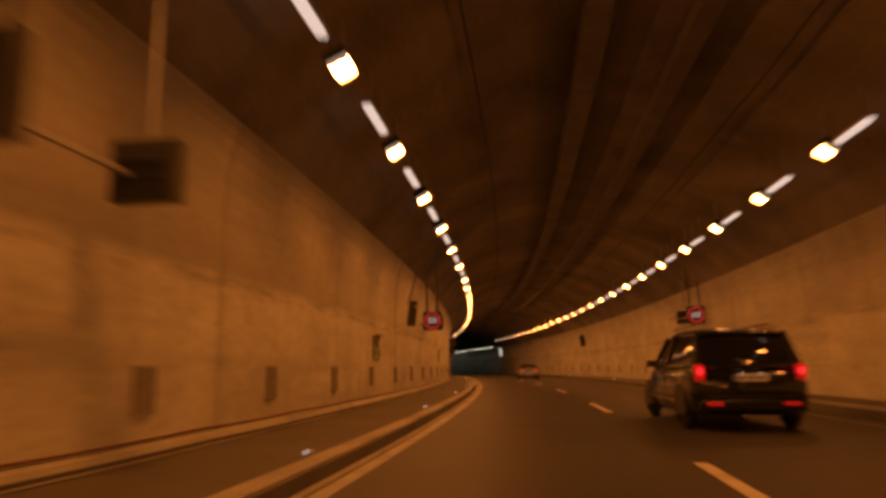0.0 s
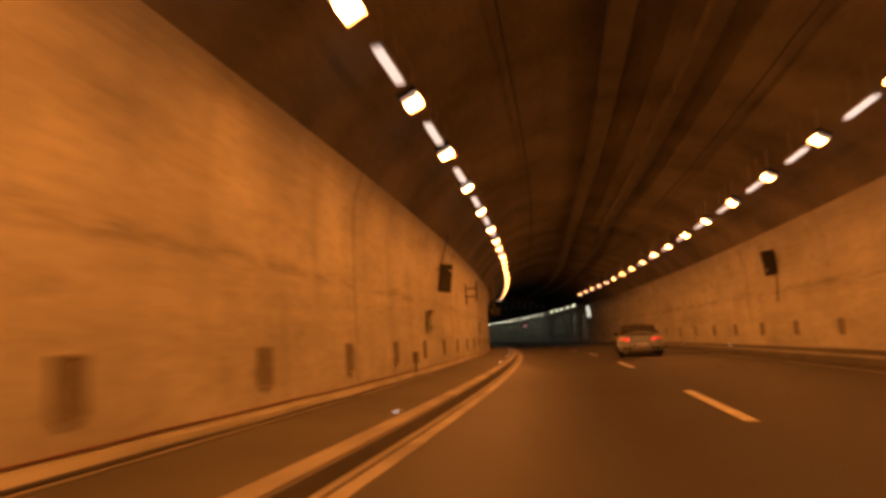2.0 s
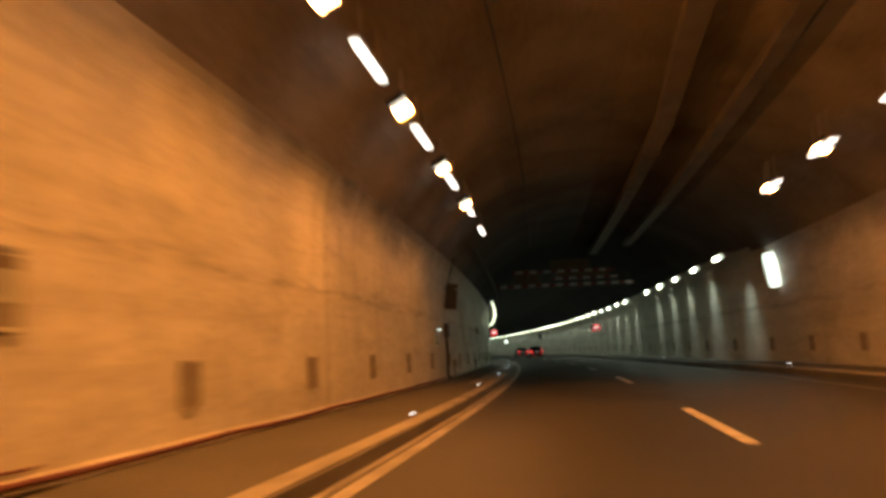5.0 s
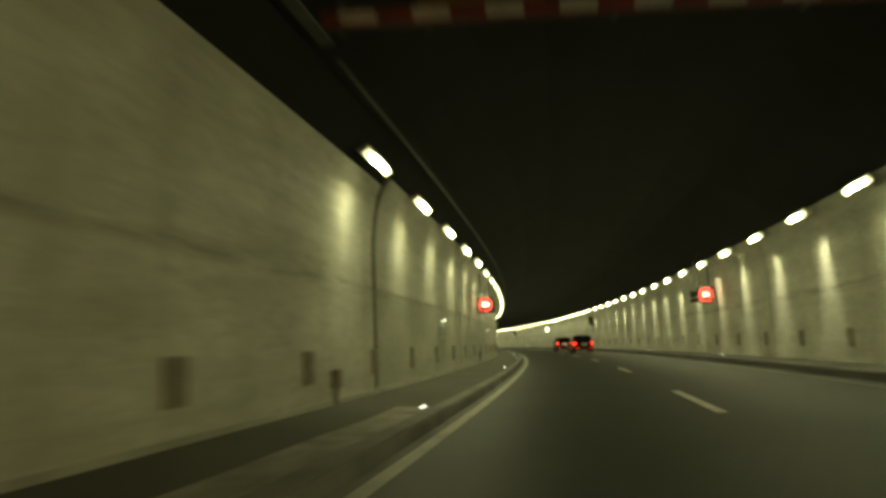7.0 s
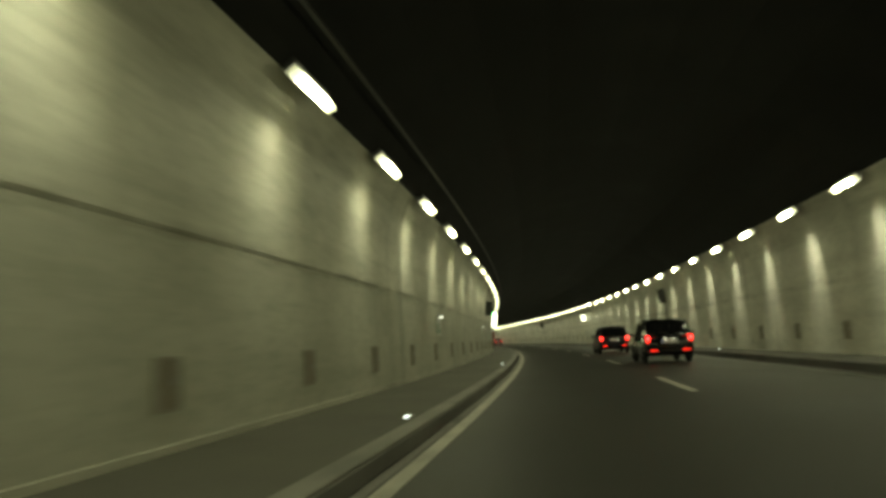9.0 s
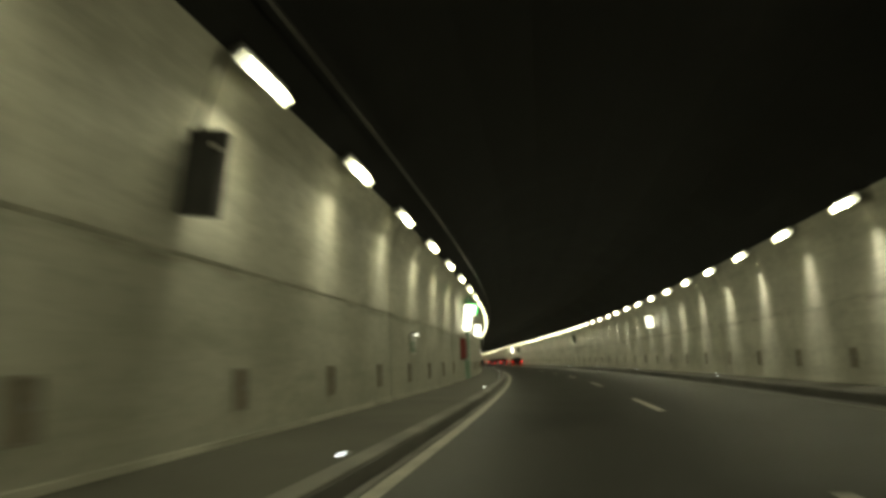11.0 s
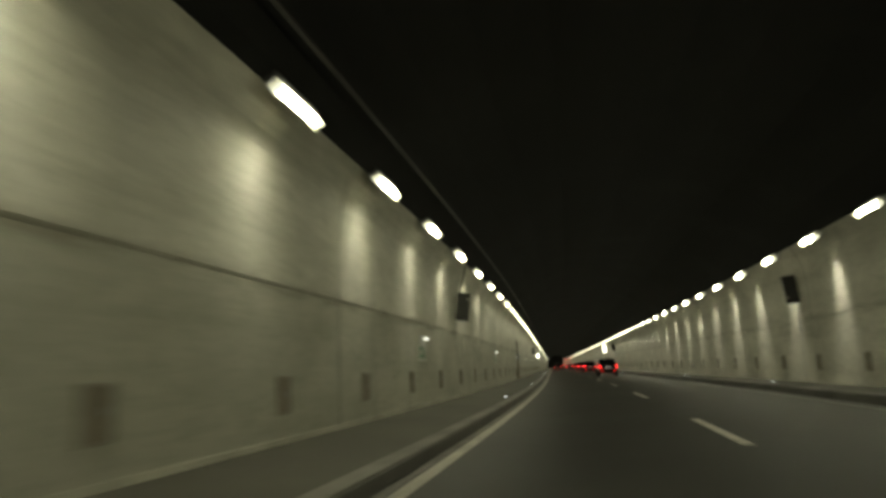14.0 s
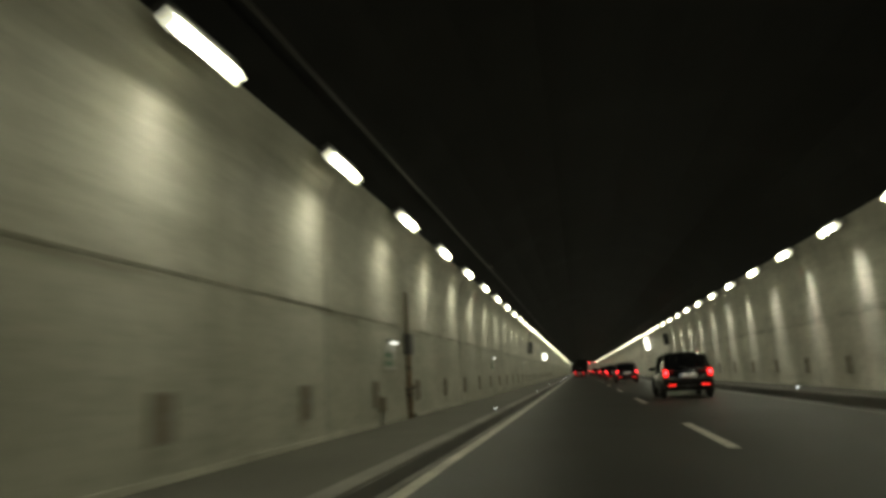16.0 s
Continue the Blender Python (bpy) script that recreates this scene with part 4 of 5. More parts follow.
for i, (s, z, high, wide) in enumerate(((111.95, 2.45, 0.95, 0.34), (112.8, 0.75, 1.7, 0.62), (114.55, 0.5, 1.1, 0.24), (110.9, 0.45, 0.6, 0.26), (121.9, 1.0, 0.7, 0.22),
                                        (116.3, 2.13, 0.15, 1.3), (117.7, 2.12, 0.13, 1.0), (119.4, 2.13, 0.15, 1.5))):
    ob = part("wall_stain", ragged_patch(wide, high, i + 2), M_RUN)
    ob.matrix_basis = stand(s, WALL_L + 0.008, z)
    structure(ob, "ragged dark run of soot and damp on the wall", "stain")
for s, z in ((120.2, 2.2), (108.9, 0.7), (296.2, 0.62), (151.3, 0.62), (118.0, 0.62), (49.7, 0.7), (129.3, 0.62)):
    e = empty("outlet_box", stand(s, WALL_L + 0.05, z), "small dark electrical box on the wall", "box", "small wall boxes")
    part("case", boxbm((0.22, 0.12, 0.28), (0, 0, 0), 0.015), M_COVER, e)
    part("conduit", rod(bmesh.new(), (0, 0, -0.14), (0, 0.02, -0.40), 0.018, 6), M_DARK, e)

# ---- portal bars where the newer bore begins ----
M_RED = surface("red_enamel", (0.12, 0.018, 0.015), (0.20, 0.034, 0.028), 0.5, big=4, fine=30, bump=0.04)
# gantry enamels at about half tone: its unlit dimness is in the colour
M_GANTRY_RED = surface("dim_red_enamel", (0.08, 0.012, 0.010), (0.15, 0.024, 0.02), 0.6, big=3, fine=30, bump=0.05)
M_GANTRY_WHITE = surface("dim_white_enamel", (0.26, 0.255, 0.24), (0.42, 0.41, 0.38), 0.6, big=3, fine=30, bump=0.05)
M_BROWN = surface("brown_board", (0.06, 0.045, 0.02), (0.11, 0.08, 0.036), 0.7, big=2, fine=20, bump=0.1)
g = empty("height_gantry", stand(126.7, AXIS, 0, 8.0), "overhead gantry with red and white striped bars", "gantry")


def striped(a0, a1, z, h):
    bar = part("striped_bar", boxbm((0.10, a1 - a0, h), (0, AXIS - (a0 + a1) / 2, z), 0.01), M_GANTRY_RED, g, "red bar with white blocks")
    n = int(round((a1 - a0) / 0.86))
    for i in range(n):
        part("white_block", boxbm((0.03, 0.44, h * 0.92), (-0.045, AXIS - (a0 + 0.43 + 0.86 * i), z), 0.005), M_GANTRY_WHITE, bar)
    return bar


striped(-1.05, 7.45, 4.91, 0.18)
striped(-0.05, 6.3, 5.74, 0.165)
striped(2.38, 6.3, 5.30, 0.145)
part("board", boxbm((0.12, 2.4, 0.66), (0.06, AXIS - 3.58, 6.15), 0.01), M_BROWN, g, "plain brown board")
part("board", boxbm((0.12, 1.5, 0.72), (0.06, AXIS - 0.82, 5.30), 0.01), M_BROWN, g, "plain brown board")
part("board", boxbm((0.12, 3.2, 0.3), (0.06, AXIS - 4.3, 5.52), 0.01), M_BROWN, g, "plain brown board")
for a in (-0.85, 0.2, 2.4, 4.6, 6.0, 7.2):
    top = 4.9 + 1.68 * math.sqrt(max(0.02, 1 - ((a - AXIS) / 5.3) ** 2)) - 0.02
    part("hanger", boxbm((0.07, 0.07, top - 4.78), (0.08, AXIS - a, (top + 4.78) / 2)), M_DARK, g)


# ---- lit information boxes ----
def lit_box(width, height, label, lens, group=""):
    e = empty("lit_sign", Matrix.Identity(4), label, "sign", group)
    part("back_frame", boxbm((0.24, width + 0.03, height + 0.03), (0.03, 0, 0), 0.015), M_STEEL, e)
    part("lit_face", boxbm((0.04, width - 0.02, height - 0.02), (-0.10, 0, 0), 0.006), lens, e, "glowing panel")
    part("lit_flank", boxbm((0.10, 0.02, height - 0.04), (0.01, -width / 2 - 0.01, 0)), lens, e, "glowing flank")
    part("lit_flank", boxbm((0.10, 0.02, height - 0.04), (0.01, width / 2 + 0.01, 0)), lens, e, "glowing flank")
    part("lit_base", boxbm((0.18, width - 0.06, 0.02), (0.02, 0, -height / 2 - 0.018)), M_LIT, e, "glowing underside")
    for z in (-height * 0.25, 0.0, height * 0.25):
        part("divider", boxbm((0.012, width - 0.02, 0.014), (-0.123, 0, z)), M_PALE, e)
    for z in (-height * 0.3, height * 0.3):
        part("bracket", boxbm((0.06, 0.16, 0.06), (0.05, width / 2 + 0.07, z)), M_STEEL, e)
    return e


lb = lit_box(0.36, 1.16, "tall glowing white sign box on the wall", M_LIT)
lb.matrix_basis = stand(223.2, WALL_L + 0.34, 3.10) @ LEAN
copy_thing(lb, stand(108.6, WALL_R + widen(108.6) - 0.16, 3.36) @ FLIP)
copy_thing(lb, stand(355.0, WALL_R - 0.3, 3.35) @ FLIP)
lb2 = lit_box(0.36, 0.60, "glowing white sign box beside the emergency station", M_LIT)
lb2.matrix_basis = stand(230.8, WALL_L + 0.37, 2.82) @ LEAN
copy_thing(lb2, stand(232.7, WALL_R - 0.35, 3.02) @ FLIP)
copy_thing(lb2, stand(357.0, WALL_L + 0.4, 2.7) @ LEAN)
lg = lit_box(0.44, 0.50, "glowing green and white emergency sign box", M_LIT_GREEN)
part("white_field", boxbm((0.01, 0.26, 0.34), (-0.128, 0.0, 0.0)), M_LIT, lg, "glowing white field")
part("green_mark", boxbm((0.006, 0.09, 0.30), (-0.135, 0.02, 0)), M_LIT_GREEN, lg)
lg.matrix_basis = stand(226.4, WALL_L + 0.40, 3.72) @ LEAN

# ---- emergency station: green painted surround, arched niche, telephone, red cabinet ----
M_GREENWALL = surface("green_paint", (0.15, 0.29, 0.20), (0.28, 0.43, 0.32), 0.6, big=0.8, fine=20, bump=0.2, stain=(0.36, 0.38, 0.30), stain_scale=1.4, stain_amount=0.7)
M_NICHE = surface("niche_concrete", (0.10, 0.105, 0.09), (0.2, 0.2, 0.17), 0.85, big=1.2, fine=18, bump=0.3)
N0, N1, NTOP = 225.5, 227.05, 3.05
niche = empty("emergency_niche", stand((N0 + N1) / 2, WALL_L, 0.0), "arched emergency niche with green painted surround", "niche")


def arch_panel(half, spring, top, s_half, z0, z1, thick):
    """A flat panel with an arched opening down to its foot."""
    bm = bmesh.new()
    n = 14
    arc = [(half * math.cos(math.pi * i / n), spring + (top - spring) * math.sin(math.pi * i / n)) for i in range(n + 1)]
    outer = [(s_half * math.copysign(1, x) if abs(x) > 1e-6 else 0.0, 0) for x, _ in arc]
    front, back = [], []
    loop = [(half, z0)] + arc + [(-half, z0), (-s_half, z0), (-s_half, z1), (s_half, z1), (s_half, z0)]
    for y, store in ((0.0, front), (thick, back)):
        for x, z in loop:
            store.append(bm.verts.new((x, y, z)))
    k = len(loop)
    for i in range(k):
        j = (i + 1) % k
        bm.faces.new((front[i], front[j], back[j], back[i]))
    ef = [bm.edges.get((front[i], front[(i + 1) % k])) for i in range(k)]
    eb = [bm.edges.get((back[i], back[(i + 1) % k])) for i in range(k)]
    bmesh.ops.triangle_fill(bm, edges=ef, use_beauty=True)
    bmesh.ops.triangle_fill(bm, edges=eb, use_beauty=True)
    return bm


part("surround", arch_panel(0.86, 2.28, NTOP, 1.66, 0.19, 3.3, 0.10), M_GREENWALL, niche, "green painted surround", at=Matrix.Translation((0.15, -0.045, 0)))
for z0, y0, z1, y1 in ((3.3, -0.045, 3.8, -0.125), (3.8, -0.125, 4.2, -0.285)):
    bm = bmesh.new()
    ring = [[bm.verts.new((x, y, z)) for y, z in ((y0, z0), (y1, z1), (y1 + 0.08, z1), (y0 + 0.08, z0))] for x in (-1.51, 1.81)]
    for j in range(4):
        bm.faces.new((ring[0][j], ring[0][(j + 1) % 4], ring[1][(j + 1) % 4], ring[1][j]))
    bm.faces.new(ring[0])
    bm.faces.new(ring[1])
    part("surround_top", bm, M_GREENWALL, niche)
part("middle_board", boxbm((1.66, 0.04, 0.76), (0.15, 0.27, 1.60)), M_NICHE, niche)
part("black_block", box(bmesh.new(), (1.2, 0.34, 0.72), (0.2, 0.26, 2.36), 0.14), M_DARK, niche, "black rounded block in the top of the niche")
part("back_panel", boxbm((1.62, 0.06, 2.9), (0.15, 0.80, 1.66)), M_NICHE, niche)
for x in (-0.87, 0.87):
    part("cheek", boxbm((0.05, 0.8, 2.2), (0.15 + x * 1.02, 0.42, 1.3)), M_NICHE, niche)
part("niche_floor", boxbm((1.6, 0.8, 0.08), (0.15, 0.42, 0.27)), M_NICHE, niche)
part("vault_cap", boxbm((1.75, 0.85, 0.06), (0.15, 0.45, 3.12)), M_NICHE, niche)
part("shelf", boxbm((1.66, 0.34, 0.07), (0.15, 0.15, 1.16), 0.01), M_PALE, niche, "pale shelf")
part("storage_bin", boxbm((0.9, 0.20, 0.42), (0.25, 0.16, 0.55), 0.03), M_NICHE, niche, "grey storage bin under the shelf")
for x in (-0.1, 0.6):
    part("bin_foot", boxbm((0.10, 0.16, 0.06), (x, 0.16, 0.325)), M_DARK, niche)
part("lower_board", boxbm((1.66, 0.04, 0.84), (0.15, 0.30, 0.72)), M_NICHE, niche)
ph = empty("emergency_telephone", stand((N0 + N1) / 2 + 0.1, WALL_L - 0.12, 1.2), "white emergency telephone with a red top on the shelf", "telephone")
part("body", boxbm((0.42, 0.24, 0.40), (0, 0, 0.205), 0.02), M_PALE, ph)
part("red_top", boxbm((0.46, 0.26, 0.14), (0, 0, 0.47), 0.02), M_RED, ph, "red top")
part("keypad", boxbm((0.2, 0.02, 0.12), (0.02, -0.125, 0.26)), M_DARK, ph)
part("handset", boxbm((0.24, 0.05, 0.05), (0.0, -0.14, 0.12), 0.015), M_DARK, ph)
rc = empty("fire_cabinet", stand(222.95, WALL_L + 0.11, 1.18), "dark red fire extinguisher cabinet on the wall", "cabinet")
part("case", boxbm((1.02, 0.22, 0.92), (0, 0, 0.48), 0.02), M_RED, rc)
part("door", boxbm((0.94, 0.03, 0.80), (0, -0.12, 0.49), 0.01), M_RED, rc)
part("handle", boxbm((0.03, 0.03, 0.14), (0.38, -0.145, 0.46), 0.006), M_STEEL, rc)
part("foot_rail", boxbm((1.0, 0.2, 0.05), (0, 0, 0.0)), M_DARK, rc)
# pale domes added to stand for light reflected above the cabinet
for x, r in ((-0.20, 0.19), (0.20, 0.11)):
    bm = bmesh.new()
    bmesh.ops.create_uvsphere(bm, u_segments=14, v_segments=8, radius=r, matrix=Matrix.Translation((x, -0.03, 0.94 + r * 0.55)) @ Matrix.Diagonal((1.1, 0.8, 1.0, 1)))
    part("dome", bm, M_PALE, rc, "pale dome added for a reflected light spot", smooth=True)
part("notice", boxbm((0.3, 0.006, 0.09), (-0.1, -0.138, 0.78)), M_PALE, rc, "pale notice strip")


# ---- vehicles ----
def paint(name, base, rough=0.25, metal=0.3, coat=1.0, spec=0.5):
    return surface(name, [0.9 * c for c in base], base, rough, metal=metal, big=1.5, fine=60, bump=0.0, gloss_var=0.05, coat=coat, spec=spec)


M_WHITE_CAR = paint("silver_white_paint", (0.36, 0.42, 0.50), 0.30, 0.2)
M_BLACK_CAR = paint("black_paint", (0.008, 0.008, 0.008), 0.16, 0.0, 0.8, 0.45)
M_NAVY_CAR = paint("dark_blue_paint", (0.010, 0.012, 0.02), 0.4, 0.0, 0.3, 0.3)
M_GLASS = surface("car_glass", (0.008, 0.008, 0.009), (0.014, 0.014, 0.015), 0.06, big=1, fine=5, bump=0.0, gloss_var=0.02, spec=0.8)
M_CLOTH = surface("soft_top_cloth", (0.018, 0.016, 0.014), (0.04, 0.036, 0.03), 0.95, big=3, fine=90, bump=0.3)
M_TYRE = surface("tyre_rubber", (0.012, 0.012, 0.012), (0.03, 0.03, 0.03), 0.85, big=4, fine=60, bump=0.2)
M_RIM = surface("alloy_rim", (0.30, 0.30, 0.30), (0.5, 0.5, 0.49), 0.3, metal=0.9, big=4, fine=40, bump=0.02)
M_TAIL = glow("tail_lamp", (1.0, 0.024, 0.03), 11.0, True)
M_TAIL_HOT = glow("tail_lamp_hot", (1.0, 0.03, 0.03), 30.0, True)
M_TAIL_DIM = glow("tail_lamp_dim", (1.0, 0.02, 0.015), 1.3, True)
M_PLATE = surface("plate_white", (0.80, 0.80, 0.77), (0.88, 0.88, 0.85), 0.4, big=5, fine=50, bump=0.0)
M_PLATE_LIT = glow("plate_lamp", (1.0, 0.95, 0.8), 9.0, True)
M_GREYBAR = surface("plate_grey", (0.12, 0.12, 0.12), (0.2, 0.2, 0.2), 0.5, big=5, fine=50, bump=0.0)
M_BLUE = surface("plate_blue", (0.02, 0.06, 0.3), (0.03, 0.09, 0.4), 0.4, big=5, fine=50, bump=0.0)
M_CHROME = surface("chrome", (0.6, 0.6, 0.6), (0.75, 0.75, 0.75), 0.12, metal=1.0, big=3, fine=30, bump=0.0)
M_FLARE = glow("clear_lamp", (1.0, 0.9, 0.7), 1.6, True)


def loft(bm, stations, cap=True):
    """Skin half cross-sections (lists of (y, z), centre line to centre line) at x stations, mirrored to both sides."""
    rows = []
    for x, half in stations:
        ring = [bm.verts.new((x, y, z)) for y, z in half] + [bm.verts.new((x, -y, z)) for y, z in half[1:-1][::-1]]
        rows.append(ring)
    n = len(rows[0])
    for r, q in zip(rows, rows[1:]):
        for i in range(n):
            j = (i + 1) % n
            bm.faces.new((r[i], r[j], q[j], q[i]))
    if cap:
        for r in (rows[0], rows[-1]):
            bm.faces.new(r)
    return bm


def spline(xs, ys, x):
    """Smooth value at x through a few points."""
    i = max(0, min(len(xs) - 2, next((k for k in range(len(xs) - 1) if x <= xs[k + 1]), len(xs) - 2)))
    t = (x - xs[i]) / (xs[i + 1] - xs[i])
    t = max(0.0, min(1.0, t))
    t = t * t * (3 - 2 * t) * 0.5 + t * 0.5
    return ys[i] + (ys[i + 1] - ys[i]) * t


def car_body(keys, n=34):
    """keys: rows of x, half width, sill height, shoulder height, crown rise."""
    bm = bmesh.new()
    xs = [k[0] for k in keys]
    st = []
    for i in range(n + 1):
        x = xs[0] + (xs[-1] - xs[0]) * i / n
        w, zb, zs, cr = (spline(xs, [k[j] for k in keys], x) for j in (1, 2, 3, 4))
        h = zs - zb
        st.append((x, [(0.0, zb), (w * 0.86, zb), (w * 0.96, zb + 0.10 * h), (w, zb + 0.34 * h), (w * 1.0, zb + 0.62 * h), (w * 0.965, zb + 0.88 * h), (w * 0.90, zs), (w * 0.6, zs + cr * 0.6), (0.0, zs + cr)]))
    return loft(bm, st)


def cabin(keys, n=22, lower=0.0):
    """keys: rows of x, half width at the belt, belt height, roof height, roof half width."""
    bm = bmesh.new()
    xs = [k[0] for k in keys]
    st = []
    for i in range(n + 1):
        x = xs[0] + (xs[-1] - xs[0]) * i / n
        w, zb, zr, wr = (spline(xs, [k[j] for k in keys], x) for j in (1, 2, 3, 4))
        h = max(0.01, zr - zb)
        st.append((x, [(0.0, zb - 0.12), (w, zb - 0.12), (w, zb), (w + (wr - w) * 0.5, zb + 0.5 * h), (wr, zb + 0.86 * h), (wr * 0.88, zb + 0.97 * h), (0.0, zr)]))
    return loft(bm, st)


def skin(keys, x0, x1, grow=0.012, span=(4, 6)):
    """A strip of cabin surface, slightly proud: the roof between two x."""
    bm = bmesh.new()
    xs = [k[0] for k in keys]
    rows = []
    n = 12
    for i in range(n + 1):
        x = x0 + (x1 - x0) * i / n
        w, zb, zr, wr = (spline(xs, [k[j] for k in keys], x) for j in (1, 2, 3, 4))
        h = zr - zb
        pts = [(wr + grow, zb + 0.84 * h), (wr * 0.90 + grow, zb + 0.965 * h + grow), (wr * 0.5, zr + grow), (0, zr + grow + 0.006)]
        ring = [bm.verts.new((x, y, z)) for y, z in pts] + [bm.verts.new((x, -y, z)) for y, z in pts[:-1][::-1]]
        low = [bm.verts.new((x, y * 0.98, z - 0.03)) for y, z in pts] + [bm.verts.new((x, -y * 0.98, z - 0.03)) for y, z in pts[:-1][::-1]]
        rows.append(ring + low[::-1])
    for r, q in zip(rows, rows[1:]):
        for i in range(len(r)):
            j = (i + 1) % len(r)
            bm.faces.new((r[i], r[j], q[j], q[i]))
    bm.faces.new(rows[0])
    bm.faces.new(rows[-1])
    return bm


def wheel(parent, x, y, r, width):
    side = 1 if y > 0 else -1
    w = new("wheel")
    w.parent = parent
    w.matrix_local = Matrix.Translation((x, y, r))
    bm = bmesh.new()
    n = 28
    prof = [(r * 0.66, 0.0), (r * 0.70, 0.06), (r * 0.93, 0.05), (r, 0.09), (r, width - 0.04), (r * 0.9, width)]
    rows = [[bm.verts.new((pr * math.cos(2 * math.pi * i / n), side * (0.02 - d), pr * math.sin(2 * math.pi * i / n))) for i in range(n)] for pr, d in prof]
    for a, b in zip(rows, rows[1:]):
        for i in range(n):
            bm.faces.new((a[i], a[(i + 1) % n], b[(i + 1) % n], b[i]))
    part("tyre", bm, M_TYRE, w, smooth=True)
    bm = bmesh.new()
    bmesh.ops.create_cone(bm, cap_ends=True, segments=28, radius1=r * 0.67, radius2=r * 0.67, depth=0.02, matrix=Matrix.Translation((0, side * -0.07, 0)) @ Matrix.Rotation(math.pi / 2, 4, "X"))
    for k in range(5):
        box(bm, (r * 0.62, 0.03, 0.06), Matrix.Rotation(2 * math.pi * k / 5, 4, "Y") @ Vector((r * 0.32, side * -0.035, 0)), 0.0, Matrix.Rotation(2 * math.pi * k / 5, 4, "Y"))
    part("rim", bm, M_RIM, w)
    return w


def arch(parent, x, y, r):
    bm = bmesh.new()
    bmesh.ops.create_cone(bm, cap_ends=True, segments=28, radius1=r * 1.13, radius2=r * 1.13, depth=0.05, matrix=Matrix.Translation((x, y, r * 1.02)) @ Matrix.Rotation(math.pi / 2, 4, "X"))
    cut = [v for v in bm.verts if v.co.z < r * 0.75]
    for v in cut:
        v.co.z = r * 0.75
    part("wheel_arch", bm, M_DARK, parent)


def plate(parent, x, z, lit):
    p = part("number_plate", boxbm((0.012, 0.52, 0.115), (x, 0, z), 0.003), M_PLATE, parent, "white plate with plain dark bars")
    part("plate_band", boxbm((0.006, 0.045, 0.105), (x - 0.008, 0.232, z)), M_BLUE, p)
    for y, w in ((0.14, 0.10), (0.0, 0.10), (-0.15, 0.12)):
        part("plate_bar", boxbm((0.006, w * 0.9, 0.045), (x - 0.008, y, z)), M_GREYBAR, p)
    if lit:
        for y in (0.14, -0.14):
            part("plate_light", boxbm((0.03, 0.04, 0.006), (x - 0.022, y, z + 0.068)), M_PLATE_LIT, p)


def mirror(parent, x, y, z, mat):
    s = 1 if y > 0 else -1
    m = part("door_mirror", boxbm((0.10, 0.20, 0.13), (x, y + s * 0.10, z), 0.03), mat, parent)
    part("mirror_glass", boxbm((0.008, 0.16, 0.10), (x - 0.052, y + s * 0.10, z), 0.003), M_CHROME, m)


